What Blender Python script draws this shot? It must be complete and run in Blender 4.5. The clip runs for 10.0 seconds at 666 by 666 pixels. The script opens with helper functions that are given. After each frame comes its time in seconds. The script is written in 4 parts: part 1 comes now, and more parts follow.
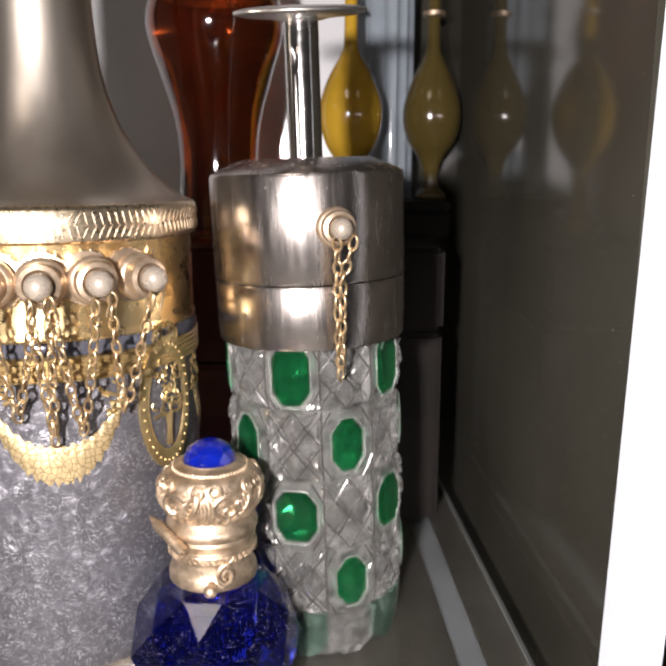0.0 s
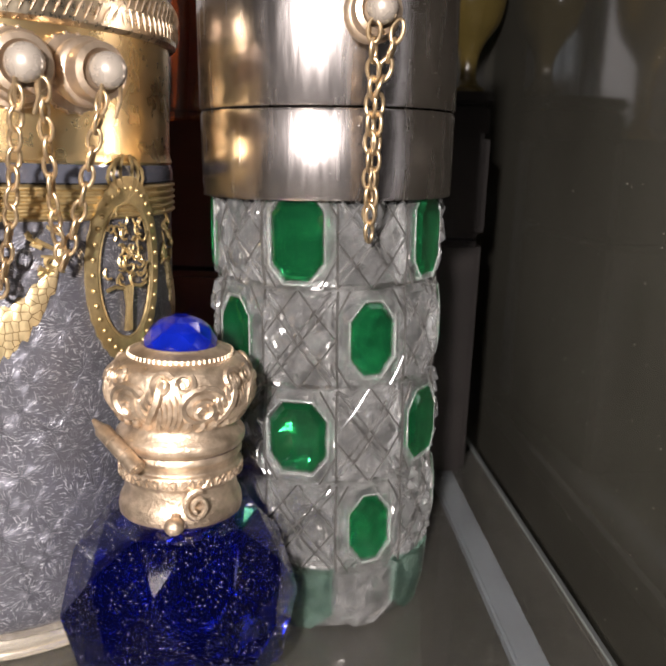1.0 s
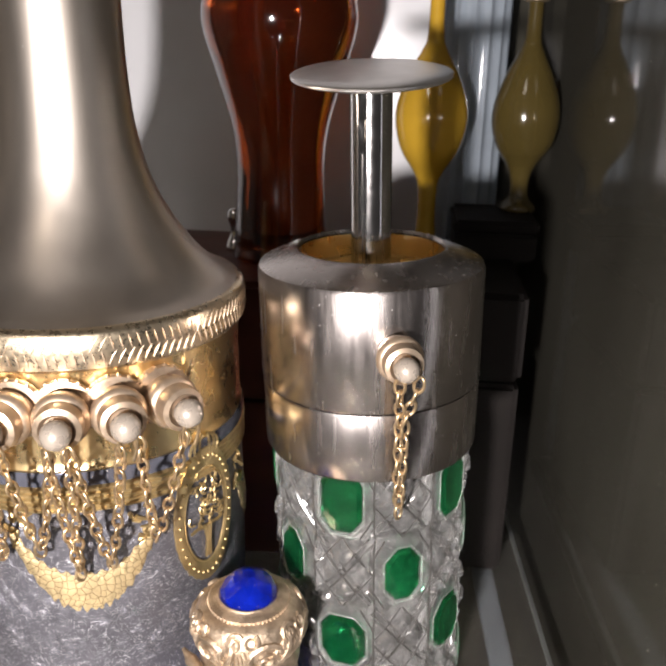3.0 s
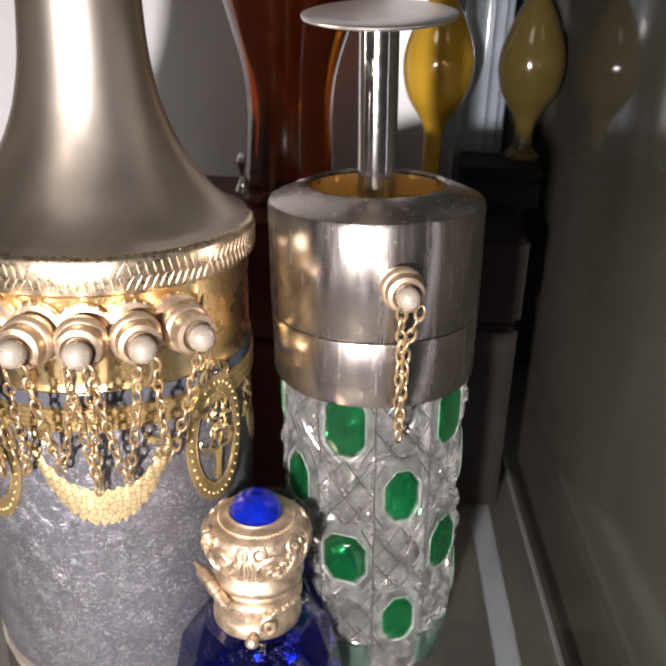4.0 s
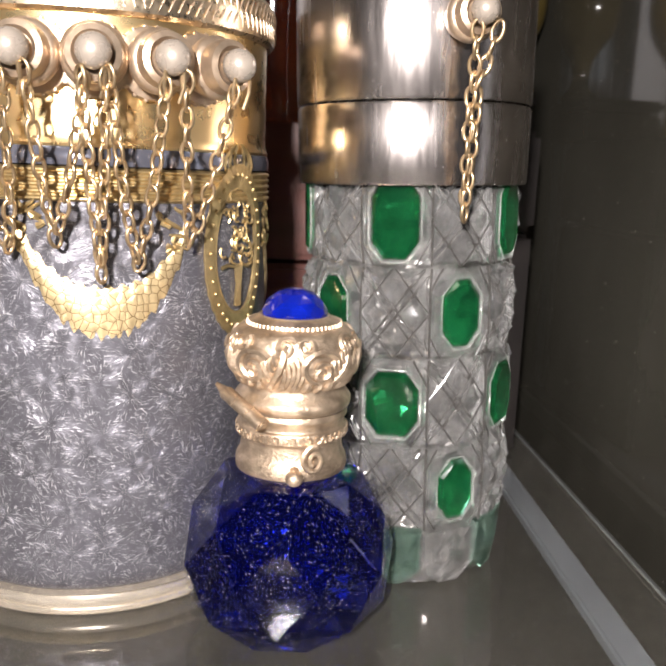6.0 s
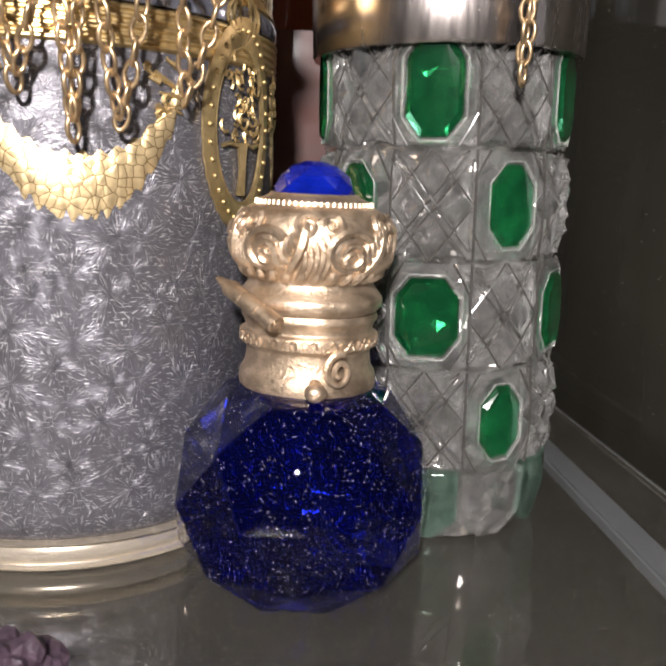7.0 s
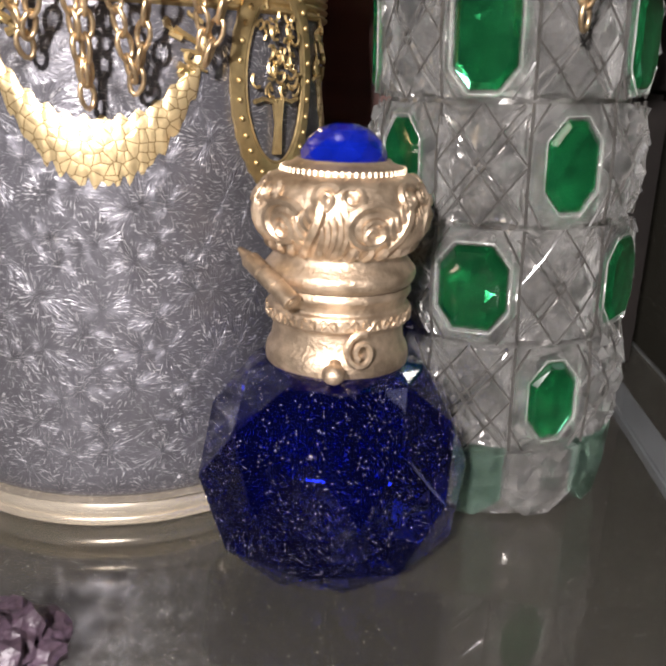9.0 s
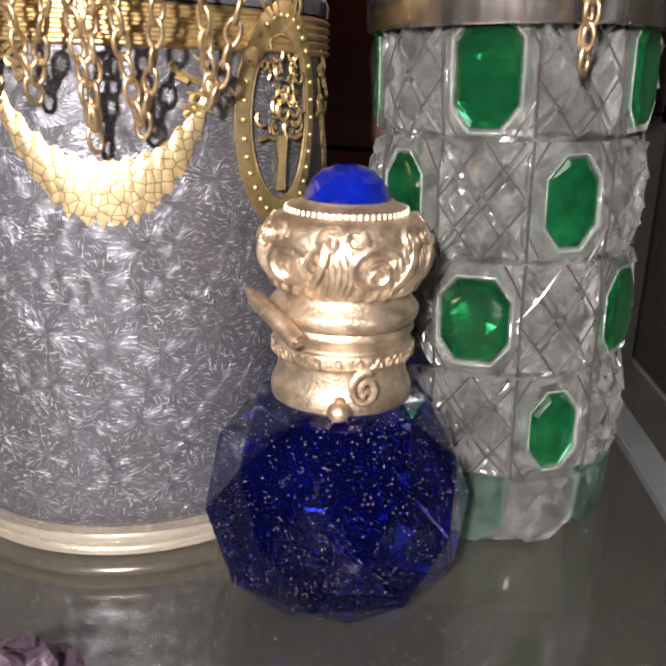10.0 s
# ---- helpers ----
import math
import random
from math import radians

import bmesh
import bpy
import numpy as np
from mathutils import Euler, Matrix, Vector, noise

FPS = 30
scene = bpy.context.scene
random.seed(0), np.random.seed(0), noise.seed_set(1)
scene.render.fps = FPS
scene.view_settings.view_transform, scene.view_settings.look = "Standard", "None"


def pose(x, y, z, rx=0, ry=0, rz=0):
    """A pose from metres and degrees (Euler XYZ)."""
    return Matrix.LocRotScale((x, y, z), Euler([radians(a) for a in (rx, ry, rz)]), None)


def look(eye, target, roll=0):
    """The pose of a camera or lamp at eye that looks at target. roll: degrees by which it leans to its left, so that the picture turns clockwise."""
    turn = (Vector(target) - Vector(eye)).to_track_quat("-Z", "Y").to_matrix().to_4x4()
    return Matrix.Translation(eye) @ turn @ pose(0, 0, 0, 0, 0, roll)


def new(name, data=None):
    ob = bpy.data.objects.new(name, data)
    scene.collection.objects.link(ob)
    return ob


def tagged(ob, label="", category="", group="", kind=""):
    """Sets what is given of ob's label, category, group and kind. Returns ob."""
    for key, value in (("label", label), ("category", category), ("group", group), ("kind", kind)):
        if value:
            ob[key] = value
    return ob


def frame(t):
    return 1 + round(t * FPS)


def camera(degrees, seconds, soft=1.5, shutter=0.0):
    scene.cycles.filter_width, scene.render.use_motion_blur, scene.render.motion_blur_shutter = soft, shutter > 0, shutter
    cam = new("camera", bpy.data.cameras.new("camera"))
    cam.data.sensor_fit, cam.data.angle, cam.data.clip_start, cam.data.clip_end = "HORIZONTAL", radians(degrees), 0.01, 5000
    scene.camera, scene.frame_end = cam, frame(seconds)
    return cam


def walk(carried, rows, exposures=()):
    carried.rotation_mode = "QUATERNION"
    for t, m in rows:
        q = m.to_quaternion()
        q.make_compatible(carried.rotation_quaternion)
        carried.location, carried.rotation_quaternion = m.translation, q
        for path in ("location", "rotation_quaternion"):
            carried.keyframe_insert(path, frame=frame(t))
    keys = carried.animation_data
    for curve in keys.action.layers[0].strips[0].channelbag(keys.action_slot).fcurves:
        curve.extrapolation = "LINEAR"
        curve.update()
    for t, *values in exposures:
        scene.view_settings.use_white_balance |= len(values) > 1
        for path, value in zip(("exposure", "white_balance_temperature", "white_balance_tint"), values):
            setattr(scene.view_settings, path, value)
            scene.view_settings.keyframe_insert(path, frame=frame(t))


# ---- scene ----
cam = camera(45.4, 10.0, soft=2.3)
PATH = [
    (0, (-0.00010, 0.00010, 0.09998), (0.00001, 0.11749, 0.07508), -0.00),
    (0.5, (-0.00320, 0.01860, 0.08490), (-0.00273, 0.13606, 0.06036), 2.64),
    (1, (-0.00352, 0.03684, 0.07184), (-0.00260, 0.15398, 0.04582), 2.26),
    (1.5, (-0.00589, 0.03633, 0.07137), (-0.00533, 0.15349, 0.04541), 2.33),
    (2, (-0.00605, 0.03645, 0.07128), (-0.00573, 0.15346, 0.04467), 2.33),
    (2.5, (-0.00229, 0.03419, 0.12076), (-0.01106, 0.14770, 0.08283), 0.97),
    (2.7, (0.00107, 0.03194, 0.13073), (-0.00940, 0.14463, 0.09084), 0.80),
    (3.8, (-0.00148, 0.02706, 0.13553), (-0.01015, 0.13756, 0.08952), 2.20),
    (4, (0.00136, 0.02260, 0.13160), (-0.00937, 0.13244, 0.08450), 1.75),
    (4.5, (0.00072, 0.01701, 0.11027), (-0.00863, 0.12849, 0.06685), 1.68),
    (5, (0.00400, 0.01030, 0.10550), (-0.00546, 0.12314, 0.06577), 1.27),
    (5.5, (0.00072, 0.00886, 0.09974), (-0.00742, 0.12281, 0.06301), 2.31),
    (6, (-0.01828, 0.02542, 0.06766), (-0.01685, 0.14298, 0.04364), 2.15),
    (6.2, (-0.01971, 0.03520, 0.06132), (-0.01850, 0.15301, 0.03852), 2.12),
    (7.3, (-0.02487, 0.04726, 0.04840), (-0.01920, 0.16470, 0.02444), 2.89),
    (7.5, (-0.02525, 0.05114, 0.05010), (-0.02496, 0.16770, 0.02158), 2.53),
    (8, (-0.01677, 0.05382, 0.05546), (-0.02890, 0.16823, 0.02137), 2.40),
    (8.5, (-0.01367, 0.05433, 0.05488), (-0.02652, 0.16795, 0.01846), 2.21),
    (9, (-0.01242, 0.05117, 0.05567), (-0.02623, 0.16455, 0.01884), 2.05),
    (9.5, (-0.01090, 0.04860, 0.05720), (-0.02483, 0.16217, 0.02104), 2.14),
    (10, (-0.01314, 0.05099, 0.06003), (-0.02680, 0.16435, 0.02309), 1.81),
]
walk(cam, [(t, look(eye, target, roll)) for t, eye, target, roll in PATH], exposures=[(t, stops, 6350, 17) for t, stops in ((0.0, 0.23), (0.5, 0.57), (1.0, 0.20), (2.0, 0.20), (2.5, -0.12), (2.7, 0.06), (3.8, 0.46), (4.5, 0.49), (5.5, 0.60), (6.0, 0.35), (7.3, -0.15), (7.5, -0.11), (8.5, -0.14), (9.0, 0.0), (10.0, 0.16))])

# ---------------- world, lamps ----------------
cam.data.dof.use_dof = True
cam.data.dof.focus_distance = 0.108
cam.data.dof.aperture_fstop = 60.0

world = bpy.data.worlds.new("room_glow")
scene.world = world
world.use_nodes = True
world.node_tree.nodes["Background"].inputs["Color"].default_value = (1.0, 0.95, 0.88, 1)
world.node_tree.nodes["Background"].inputs["Strength"].default_value = 0.03


def lamp(name, where, target, watts, size, colour):
    data = bpy.data.lights.new(name, "AREA")
    data.shape, data.size, data.energy, data.color = "DISK", size, watts, colour
    ob = new(name, data)
    ob.matrix_world = look(where, target)
    return ob


lamp("torch_lamp", (-0.042, -0.047, 0.112), (-0.02, 0.16, 0.06), 1.12, 0.012, (1.0, 0.96, 0.9))
lamp("room_lamp", (-0.35, -0.75, 0.9), (0.0, 0.15, 0.05), 0.75, 0.25, (1.0, 0.9, 0.75))


# ---------------- materials ----------------
def nodes_of(mat):
    return mat.node_tree.nodes, mat.node_tree.links


def material(name, colour, rough=0.4, metal=0.0, trans=0.0, ior=1.45, coat=0.0,
             grain=900.0, vary=0.25, stain=120.0, stain_mix=0.25, bump=0.0, bump_scale=1500.0, stretch=(1, 1, 1), rough_vary=0.15, obj_vary=0.0):
    mat = bpy.data.materials.new(name)
    mat.use_nodes = True
    n, l = nodes_of(mat)
    p = n["Principled BSDF"]
    p.inputs["Metallic"].default_value = metal
    p.inputs["Transmission Weight"].default_value = trans
    p.inputs["IOR"].default_value = ior
    p.inputs["Coat Weight"].default_value = coat
    p.inputs["Coat Roughness"].default_value = 0.08
    tc = n.new("ShaderNodeTexCoord")
    mp = n.new("ShaderNodeMapping")
    mp.inputs["Scale"].default_value = stretch
    l.new(tc.outputs["Object"], mp.inputs["Vector"])
    fine = n.new("ShaderNodeTexNoise")
    fine.inputs["Scale"].default_value, fine.inputs["Detail"].default_value = grain, 5
    big = n.new("ShaderNodeTexNoise")
    big.inputs["Scale"].default_value, big.inputs["Detail"].default_value = stain, 4
    l.new(mp.outputs["Vector"], fine.inputs["Vector"])
    l.new(tc.outputs["Object"], big.inputs["Vector"])
    m1 = n.new("ShaderNodeMixRGB")
    m1.inputs["Color1"].default_value = (*[c * (1 - vary) for c in colour], 1)
    m1.inputs["Color2"].default_value = (*[min(1, c * (1 + vary)) for c in colour], 1)
    l.new(fine.outputs["Fac"], m1.inputs["Fac"])
    m2 = n.new("ShaderNodeMixRGB")
    m2.blend_type = "MULTIPLY"
    m2.inputs["Fac"].default_value = stain_mix
    l.new(m1.outputs["Color"], m2.inputs["Color1"])
    ramp = n.new("ShaderNodeValToRGB")
    ramp.color_ramp.elements[0].position, ramp.color_ramp.elements[1].position = 0.35, 0.65
    ramp.color_ramp.elements[0].color = (0.25, 0.23, 0.2, 1)
    l.new(big.outputs["Fac"], ramp.inputs["Fac"])
    l.new(ramp.outputs["Color"], m2.inputs["Color2"])
    out = m2.outputs["Color"]
    if obj_vary:
        oi = n.new("ShaderNodeObjectInfo")
        hs = n.new("ShaderNodeHueSaturation")
        mr = n.new("ShaderNodeMapRange")
        mr.inputs["To Min"].default_value, mr.inputs["To Max"].default_value = 1 - obj_vary, 1 + obj_vary
        l.new(oi.outputs["Random"], mr.inputs["Value"])
        l.new(mr.outputs["Result"], hs.inputs["Value"])
        l.new(out, hs.inputs["Color"])
        out = hs.outputs["Color"]
    l.new(out, p.inputs["Base Color"])
    rr = n.new("ShaderNodeMapRange")
    rr.inputs["To Min"].default_value, rr.inputs["To Max"].default_value = max(0.01, rough - rough_vary), rough + rough_vary
    l.new(fine.outputs["Fac"], rr.inputs["Value"])
    l.new(rr.outputs["Result"], p.inputs["Roughness"])
    if bump:
        bn = n.new("ShaderNodeTexNoise")
        bn.inputs["Scale"].default_value, bn.inputs["Detail"].default_value = bump_scale, 4
        l.new(mp.outputs["Vector"], bn.inputs["Vector"])
        b = n.new("ShaderNodeBump")
        b.inputs["Strength"].default_value, b.inputs["Distance"].default_value = bump, 0.0002
        l.new(bn.outputs["Fac"], b.inputs["Height"])
        l.new(b.outputs["Normal"], p.inputs["Normal"])
    return mat


def etched_material():
    """Silvery etched glass: star bursts of fine strokes and painted glint dashes, laid out on the UV map in
    millimetres.
    """
    mat = material("etched_glass", (0.115, 0.112, 0.126), rough=0.36, metal=0.52, grain=1500, vary=0.2, stain=90, stain_mix=0.25, bump=0.0)
    n, l = nodes_of(mat)
    p = n["Principled BSDF"]
    uv = n.new("ShaderNodeUVMap")
    uv.uv_map = "UVMap"
    cells = n.new("ShaderNodeTexVoronoi")
    cells.voronoi_dimensions, cells.feature = "2D", "F1"
    cells.inputs["Scale"].default_value = 0.22
    l.new(uv.outputs["UV"], cells.inputs["Vector"])
    sub = n.new("ShaderNodeVectorMath")
    sub.operation = "SUBTRACT"
    l.new(uv.outputs["UV"], sub.inputs[0])
    l.new(cells.outputs["Position"], sub.inputs[1])
    sep = n.new("ShaderNodeSeparateXYZ")
    l.new(sub.outputs["Vector"], sep.inputs["Vector"])
    ang = n.new("ShaderNodeMath")
    ang.operation = "ARCTAN2"
    l.new(sep.outputs["Y"], ang.inputs[0])
    l.new(sep.outputs["X"], ang.inputs[1])
    length = n.new("ShaderNodeVectorMath")
    length.operation = "LENGTH"
    l.new(sub.outputs["Vector"], length.inputs[0])
    comb = n.new("ShaderNodeCombineXYZ")
    a2 = n.new("ShaderNodeMath")
    a2.operation = "MULTIPLY"
    a2.inputs[1].default_value = 17.0
    l.new(ang.outputs[0], a2.inputs[0])
    l2 = n.new("ShaderNodeMath")
    l2.operation = "MULTIPLY"
    l2.inputs[1].default_value = 0.75
    l.new(length.outputs["Value"], l2.inputs[0])
    l.new(a2.outputs[0], comb.inputs["X"])
    l.new(l2.outputs[0], comb.inputs["Y"])
    rnd = n.new("ShaderNodeSeparateColor")
    l.new(cells.outputs["Color"], rnd.inputs["Color"])
    r2 = n.new("ShaderNodeMath")
    r2.operation = "MULTIPLY"
    r2.inputs[1].default_value = 40
    l.new(rnd.outputs[0], r2.inputs[0])
    l.new(r2.outputs[0], comb.inputs["Z"])
    strokes = n.new("ShaderNodeTexNoise")
    strokes.inputs["Scale"].default_value, strokes.inputs["Detail"].default_value = 1.0, 1.6
    l.new(comb.outputs["Vector"], strokes.inputs["Vector"])
    line = n.new("ShaderNodeValToRGB")
    e = line.color_ramp.elements
    e[0].position, e[1].position = 0.60, 0.67
    l.new(strokes.outputs["Fac"], line.inputs["Fac"])
    patch = n.new("ShaderNodeTexNoise")
    patch.inputs["Scale"].default_value, patch.inputs["Detail"].default_value = 0.22, 3
    l.new(uv.outputs["UV"], patch.inputs["Vector"])
    fade = n.new("ShaderNodeMapRange")
    fade.inputs["From Min"].default_value, fade.inputs["From Max"].default_value = 0.38, 0.62
    fade.inputs["To Min"].default_value, fade.inputs["To Max"].default_value = 0.35, 1.0
    l.new(patch.outputs["Fac"], fade.inputs["Value"])
    base = p.inputs["Base Color"].links[0].from_socket
    mix = n.new("ShaderNodeMixRGB")
    mix.inputs["Color2"].default_value = (0.95, 0.94, 0.95, 1)
    l.new(base, mix.inputs["Color1"])
    half = n.new("ShaderNodeMath")
    half.operation = "MULTIPLY"
    half.inputs[1].default_value = 0.45
    # short pale dashes paint the glints of strokes lying across the light
    lay = n.new("ShaderNodeMapping")
    lay.inputs["Scale"].default_value = (1.1, 6.0, 1.0)
    lay.inputs["Rotation"].default_value = (0, 0, radians(9))
    l.new(uv.outputs["UV"], lay.inputs["Vector"])
    glint_dash = n.new("ShaderNodeTexNoise")
    glint_dash.inputs["Scale"].default_value, glint_dash.inputs["Detail"].default_value = 0.8, 1.0
    l.new(lay.outputs["Vector"], glint_dash.inputs["Vector"])
    thin = n.new("ShaderNodeMapRange")
    thin.inputs["From Min"].default_value, thin.inputs["From Max"].default_value = 0.64, 0.69
    l.new(glint_dash.outputs["Fac"], thin.inputs["Value"])
    strongest = n.new("ShaderNodeMath")
    strongest.operation = "MAXIMUM"
    l.new(line.outputs["Color"], strongest.inputs[0])
    l.new(thin.outputs["Result"], strongest.inputs[1])
    l.new(strongest.outputs[0], half.inputs[0])
    faded = n.new("ShaderNodeMath")
    faded.operation = "MULTIPLY"
    l.new(half.outputs[0], faded.inputs[0])
    l.new(fade.outputs["Result"], faded.inputs[1])
    l.new(faded.outputs[0], mix.inputs["Fac"])
    l.new(mix.outputs["Color"], p.inputs["Base Color"])
    relief = n.new("ShaderNodeMath")
    relief.operation = "MULTIPLY"
    l.new(strokes.outputs["Fac"], relief.inputs[0])
    l.new(fade.outputs["Result"], relief.inputs[1])
    b = n.new("ShaderNodeBump")
    b.inputs["Strength"].default_value, b.inputs["Distance"].default_value = 0.8, 0.00022
    l.new(relief.outputs[0], b.inputs["Height"])
    l.new(b.outputs["Normal"], p.inputs["Normal"])
    return mat


def speckled_material():
    """Deep blue glass with fine glints in it."""
    mat = material("blue_speckled_glass", (0.009, 0.024, 0.66), rough=0.03, trans=0.985, ior=1.5, coat=0.3, grain=300, vary=0.5, stain=90, stain_mix=0.5, rough_vary=0.03)
    n, l = nodes_of(mat)
    p = n["Principled BSDF"]
    tc = n.new("ShaderNodeTexCoord")
    v = n.new("ShaderNodeTexVoronoi")
    v.inputs["Scale"].default_value = 3800
    l.new(tc.outputs["Object"], v.inputs["Vector"])
    dot = n.new("ShaderNodeMath")
    dot.operation = "LESS_THAN"
    dot.inputs[1].default_value = 0.17
    l.new(v.outputs["Distance"], dot.inputs[0])
    sep = n.new("ShaderNodeSeparateColor")
    l.new(v.outputs["Color"], sep.inputs["Color"])
    few = n.new("ShaderNodeMath")
    few.operation = "GREATER_THAN"
    few.inputs[1].default_value = 0.80
    l.new(sep.outputs[0], few.inputs[0])
    both = n.new("ShaderNodeMath")
    both.operation = "MULTIPLY"
    l.new(dot.outputs[0], both.inputs[0])
    l.new(few.outputs[0], both.inputs[1])
    base = p.inputs["Base Color"].links[0].from_socket
    mix = n.new("ShaderNodeMixRGB")
    mix.inputs["Color2"].default_value = (0.55, 0.55, 0.68, 1)
    l.new(base, mix.inputs["Color1"])
    l.new(both.outputs[0], mix.inputs["Fac"])
    l.new(mix.outputs["Color"], p.inputs["Base Color"])
    t = n.new("ShaderNodeMath")
    t.operation = "MULTIPLY_ADD"
    t.inputs[1].default_value, t.inputs[2].default_value = -0.985, 0.985
    l.new(both.outputs[0], t.inputs[0])
    l.new(t.outputs[0], p.inputs["Transmission Weight"])
    return mat


def dusted(mat, scale, size, share_of, colour=(0.8, 0.78, 0.75)):
    """Sprinkles fine pale dust over a material."""
    n, l = nodes_of(mat)
    p = n["Principled BSDF"]
    tc = n.new("ShaderNodeTexCoord")
    v = n.new("ShaderNodeTexVoronoi")
    v.inputs["Scale"].default_value = scale
    l.new(tc.outputs["Object"], v.inputs["Vector"])
    dot = n.new("ShaderNodeMath")
    dot.operation = "LESS_THAN"
    dot.inputs[1].default_value = size
    l.new(v.outputs["Distance"], dot.inputs[0])
    sep = n.new("ShaderNodeSeparateColor")
    l.new(v.outputs["Color"], sep.inputs["Color"])
    few = n.new("ShaderNodeMath")
    few.operation = "GREATER_THAN"
    few.inputs[1].default_value = 1 - share_of
    l.new(sep.outputs[0], few.inputs[0])
    both = n.new("ShaderNodeMath")
    both.operation = "MULTIPLY"
    l.new(dot.outputs[0], both.inputs[0])
    l.new(few.outputs[0], both.inputs[1])
    mix = n.new("ShaderNodeMixRGB")
    mix.inputs["Color2"].default_value = (*colour, 1)
    l.new(p.inputs["Base Color"].links[0].from_socket, mix.inputs["Color1"])
    l.new(both.outputs[0], mix.inputs["Fac"])
    l.new(mix.outputs["Color"], p.inputs["Base Color"])
    for key in ("Metallic", "Transmission Weight"):
        keep = p.inputs[key].default_value
        if keep > 0:
            t = n.new("ShaderNodeMath")
            t.operation = "MULTIPLY_ADD"
            t.inputs[1].default_value, t.inputs[2].default_value = -keep, keep
            l.new(both.outputs[0], t.inputs[0])
            l.new(t.outputs[0], p.inputs[key])
    return mat


def faceted(mat, scale, amount):
    """Tilts the surface in small random cells, like prismatic cutting."""
    n, l = nodes_of(mat)
    p = n["Principled BSDF"]
    tc = n.new("ShaderNodeTexCoord")
    v = n.new("ShaderNodeTexVoronoi")
    v.inputs["Scale"].default_value = scale
    l.new(tc.outputs["Object"], v.inputs["Vector"])
    off = n.new("ShaderNodeVectorMath")
    off.operation = "SUBTRACT"
    off.inputs[1].default_value = (0.5, 0.5, 0.5)
    l.new(v.outputs["Color"], off.inputs[0])
    size = n.new("ShaderNodeVectorMath")
    size.operation = "SCALE"
    size.inputs["Scale"].default_value = amount
    l.new(off.outputs[0], size.inputs[0])
    add = n.new("ShaderNodeVectorMath")
    l.new(p.inputs["Normal"].links[0].from_socket, add.inputs[0])
    l.new(size.outputs[0], add.inputs[1])
    unit = n.new("ShaderNodeVectorMath")
    unit.operation = "NORMALIZE"
    l.new(add.outputs[0], unit.inputs[0])
    l.new(unit.outputs[0], p.inputs["Normal"])


def lace_material():
    """Gilt lace: a network of fine dark outlines between gilt cells."""
    mat = material("gilt_lace", (0.66, 0.51, 0.28), rough=0.38, metal=0.75, grain=800, vary=0.2, stain=200, stain_mix=0.2)
    n, l = nodes_of(mat)
    p = n["Principled BSDF"]
    uv = n.new("ShaderNodeUVMap")
    uv.uv_map = "UVMap"
    v = n.new("ShaderNodeTexVoronoi")
    v.voronoi_dimensions, v.feature = "2D", "DISTANCE_TO_EDGE"
    v.inputs["Scale"].default_value = 0.85
    l.new(uv.outputs["UV"], v.inputs["Vector"])
    r = n.new("ShaderNodeValToRGB")
    r.color_ramp.elements[0].position, r.color_ramp.elements[1].position = 0.015, 0.06
    r.color_ramp.elements[0].color = (0.22, 0.15, 0.06, 1)
    l.new(v.outputs["Distance"], r.inputs["Fac"])
    base = p.inputs["Base Color"].links[0].from_socket
    mix = n.new("ShaderNodeMixRGB")
    mix.blend_type = "MULTIPLY"
    mix.inputs["Fac"].default_value = 1
    l.new(base, mix.inputs["Color1"])
    l.new(r.outputs["Color"], mix.inputs["Color2"])
    l.new(mix.outputs["Color"], p.inputs["Base Color"])
    b = n.new("ShaderNodeBump")
    b.inputs["Strength"].default_value, b.inputs["Distance"].default_value = 0.35, 0.0002
    l.new(v.outputs["Distance"], b.inputs["Height"])
    l.new(b.outputs["Normal"], p.inputs["Normal"])
    return mat


M_SILVER = material("brushed_silver", (0.54, 0.49, 0.46), rough=0.25, metal=1.0, grain=700, vary=0.12, stain=80, stain_mix=0.22, stretch=(1, 1, 0.12), bump=0.12, bump_scale=1400, rough_vary=0.10)
M_NECK = material("tarnished_silver", (0.64, 0.57, 0.49), rough=0.36, metal=1.0, grain=130, vary=0.22, stain=28, stain_mix=0.20, stretch=(1, 1, 0.07), bump=0.03, rough_vary=0.06)
M_CHROME = material("polished_steel", (0.72, 0.70, 0.68), rough=0.12, metal=1.0, grain=500, vary=0.08, stain=150, stain_mix=0.12, rough_vary=0.06)
M_DISC = material("matte_steel", (0.74, 0.71, 0.68), rough=0.34, metal=1.0, grain=500, vary=0.10, stain=150, stain_mix=0.15, rough_vary=0.06)
M_GOLD = material("bright_gilt_metal", (0.92, 0.70, 0.36), rough=0.28, metal=1.0, grain=300, vary=0.04, stain=60, stain_mix=0.05, rough_vary=0.05)
M_OLDGOLD = material("worn_gilt_brass", (0.64, 0.50, 0.36), rough=0.46, metal=0.92, grain=1200, vary=0.2, stain=320, stain_mix=0.62, bump=0.5, bump_scale=2200)
M_PALEGOLD = material("pale_gilt_metal", (0.80, 0.63, 0.44), rough=0.30, metal=1.0, grain=1200, vary=0.15, stain=250, stain_mix=0.25, bump=0.15)
M_CHAIN = material("gilt_chain", (0.56, 0.41, 0.24), rough=0.34, metal=0.9, grain=900, vary=0.15, stain=400, stain_mix=0.3, obj_vary=0.15)
M_CREAM = material("pale_chased_metal", (0.82, 0.68, 0.48), rough=0.30, metal=1.0, grain=1200, vary=0.15, stain=250, stain_mix=0.25, bump=0.1)
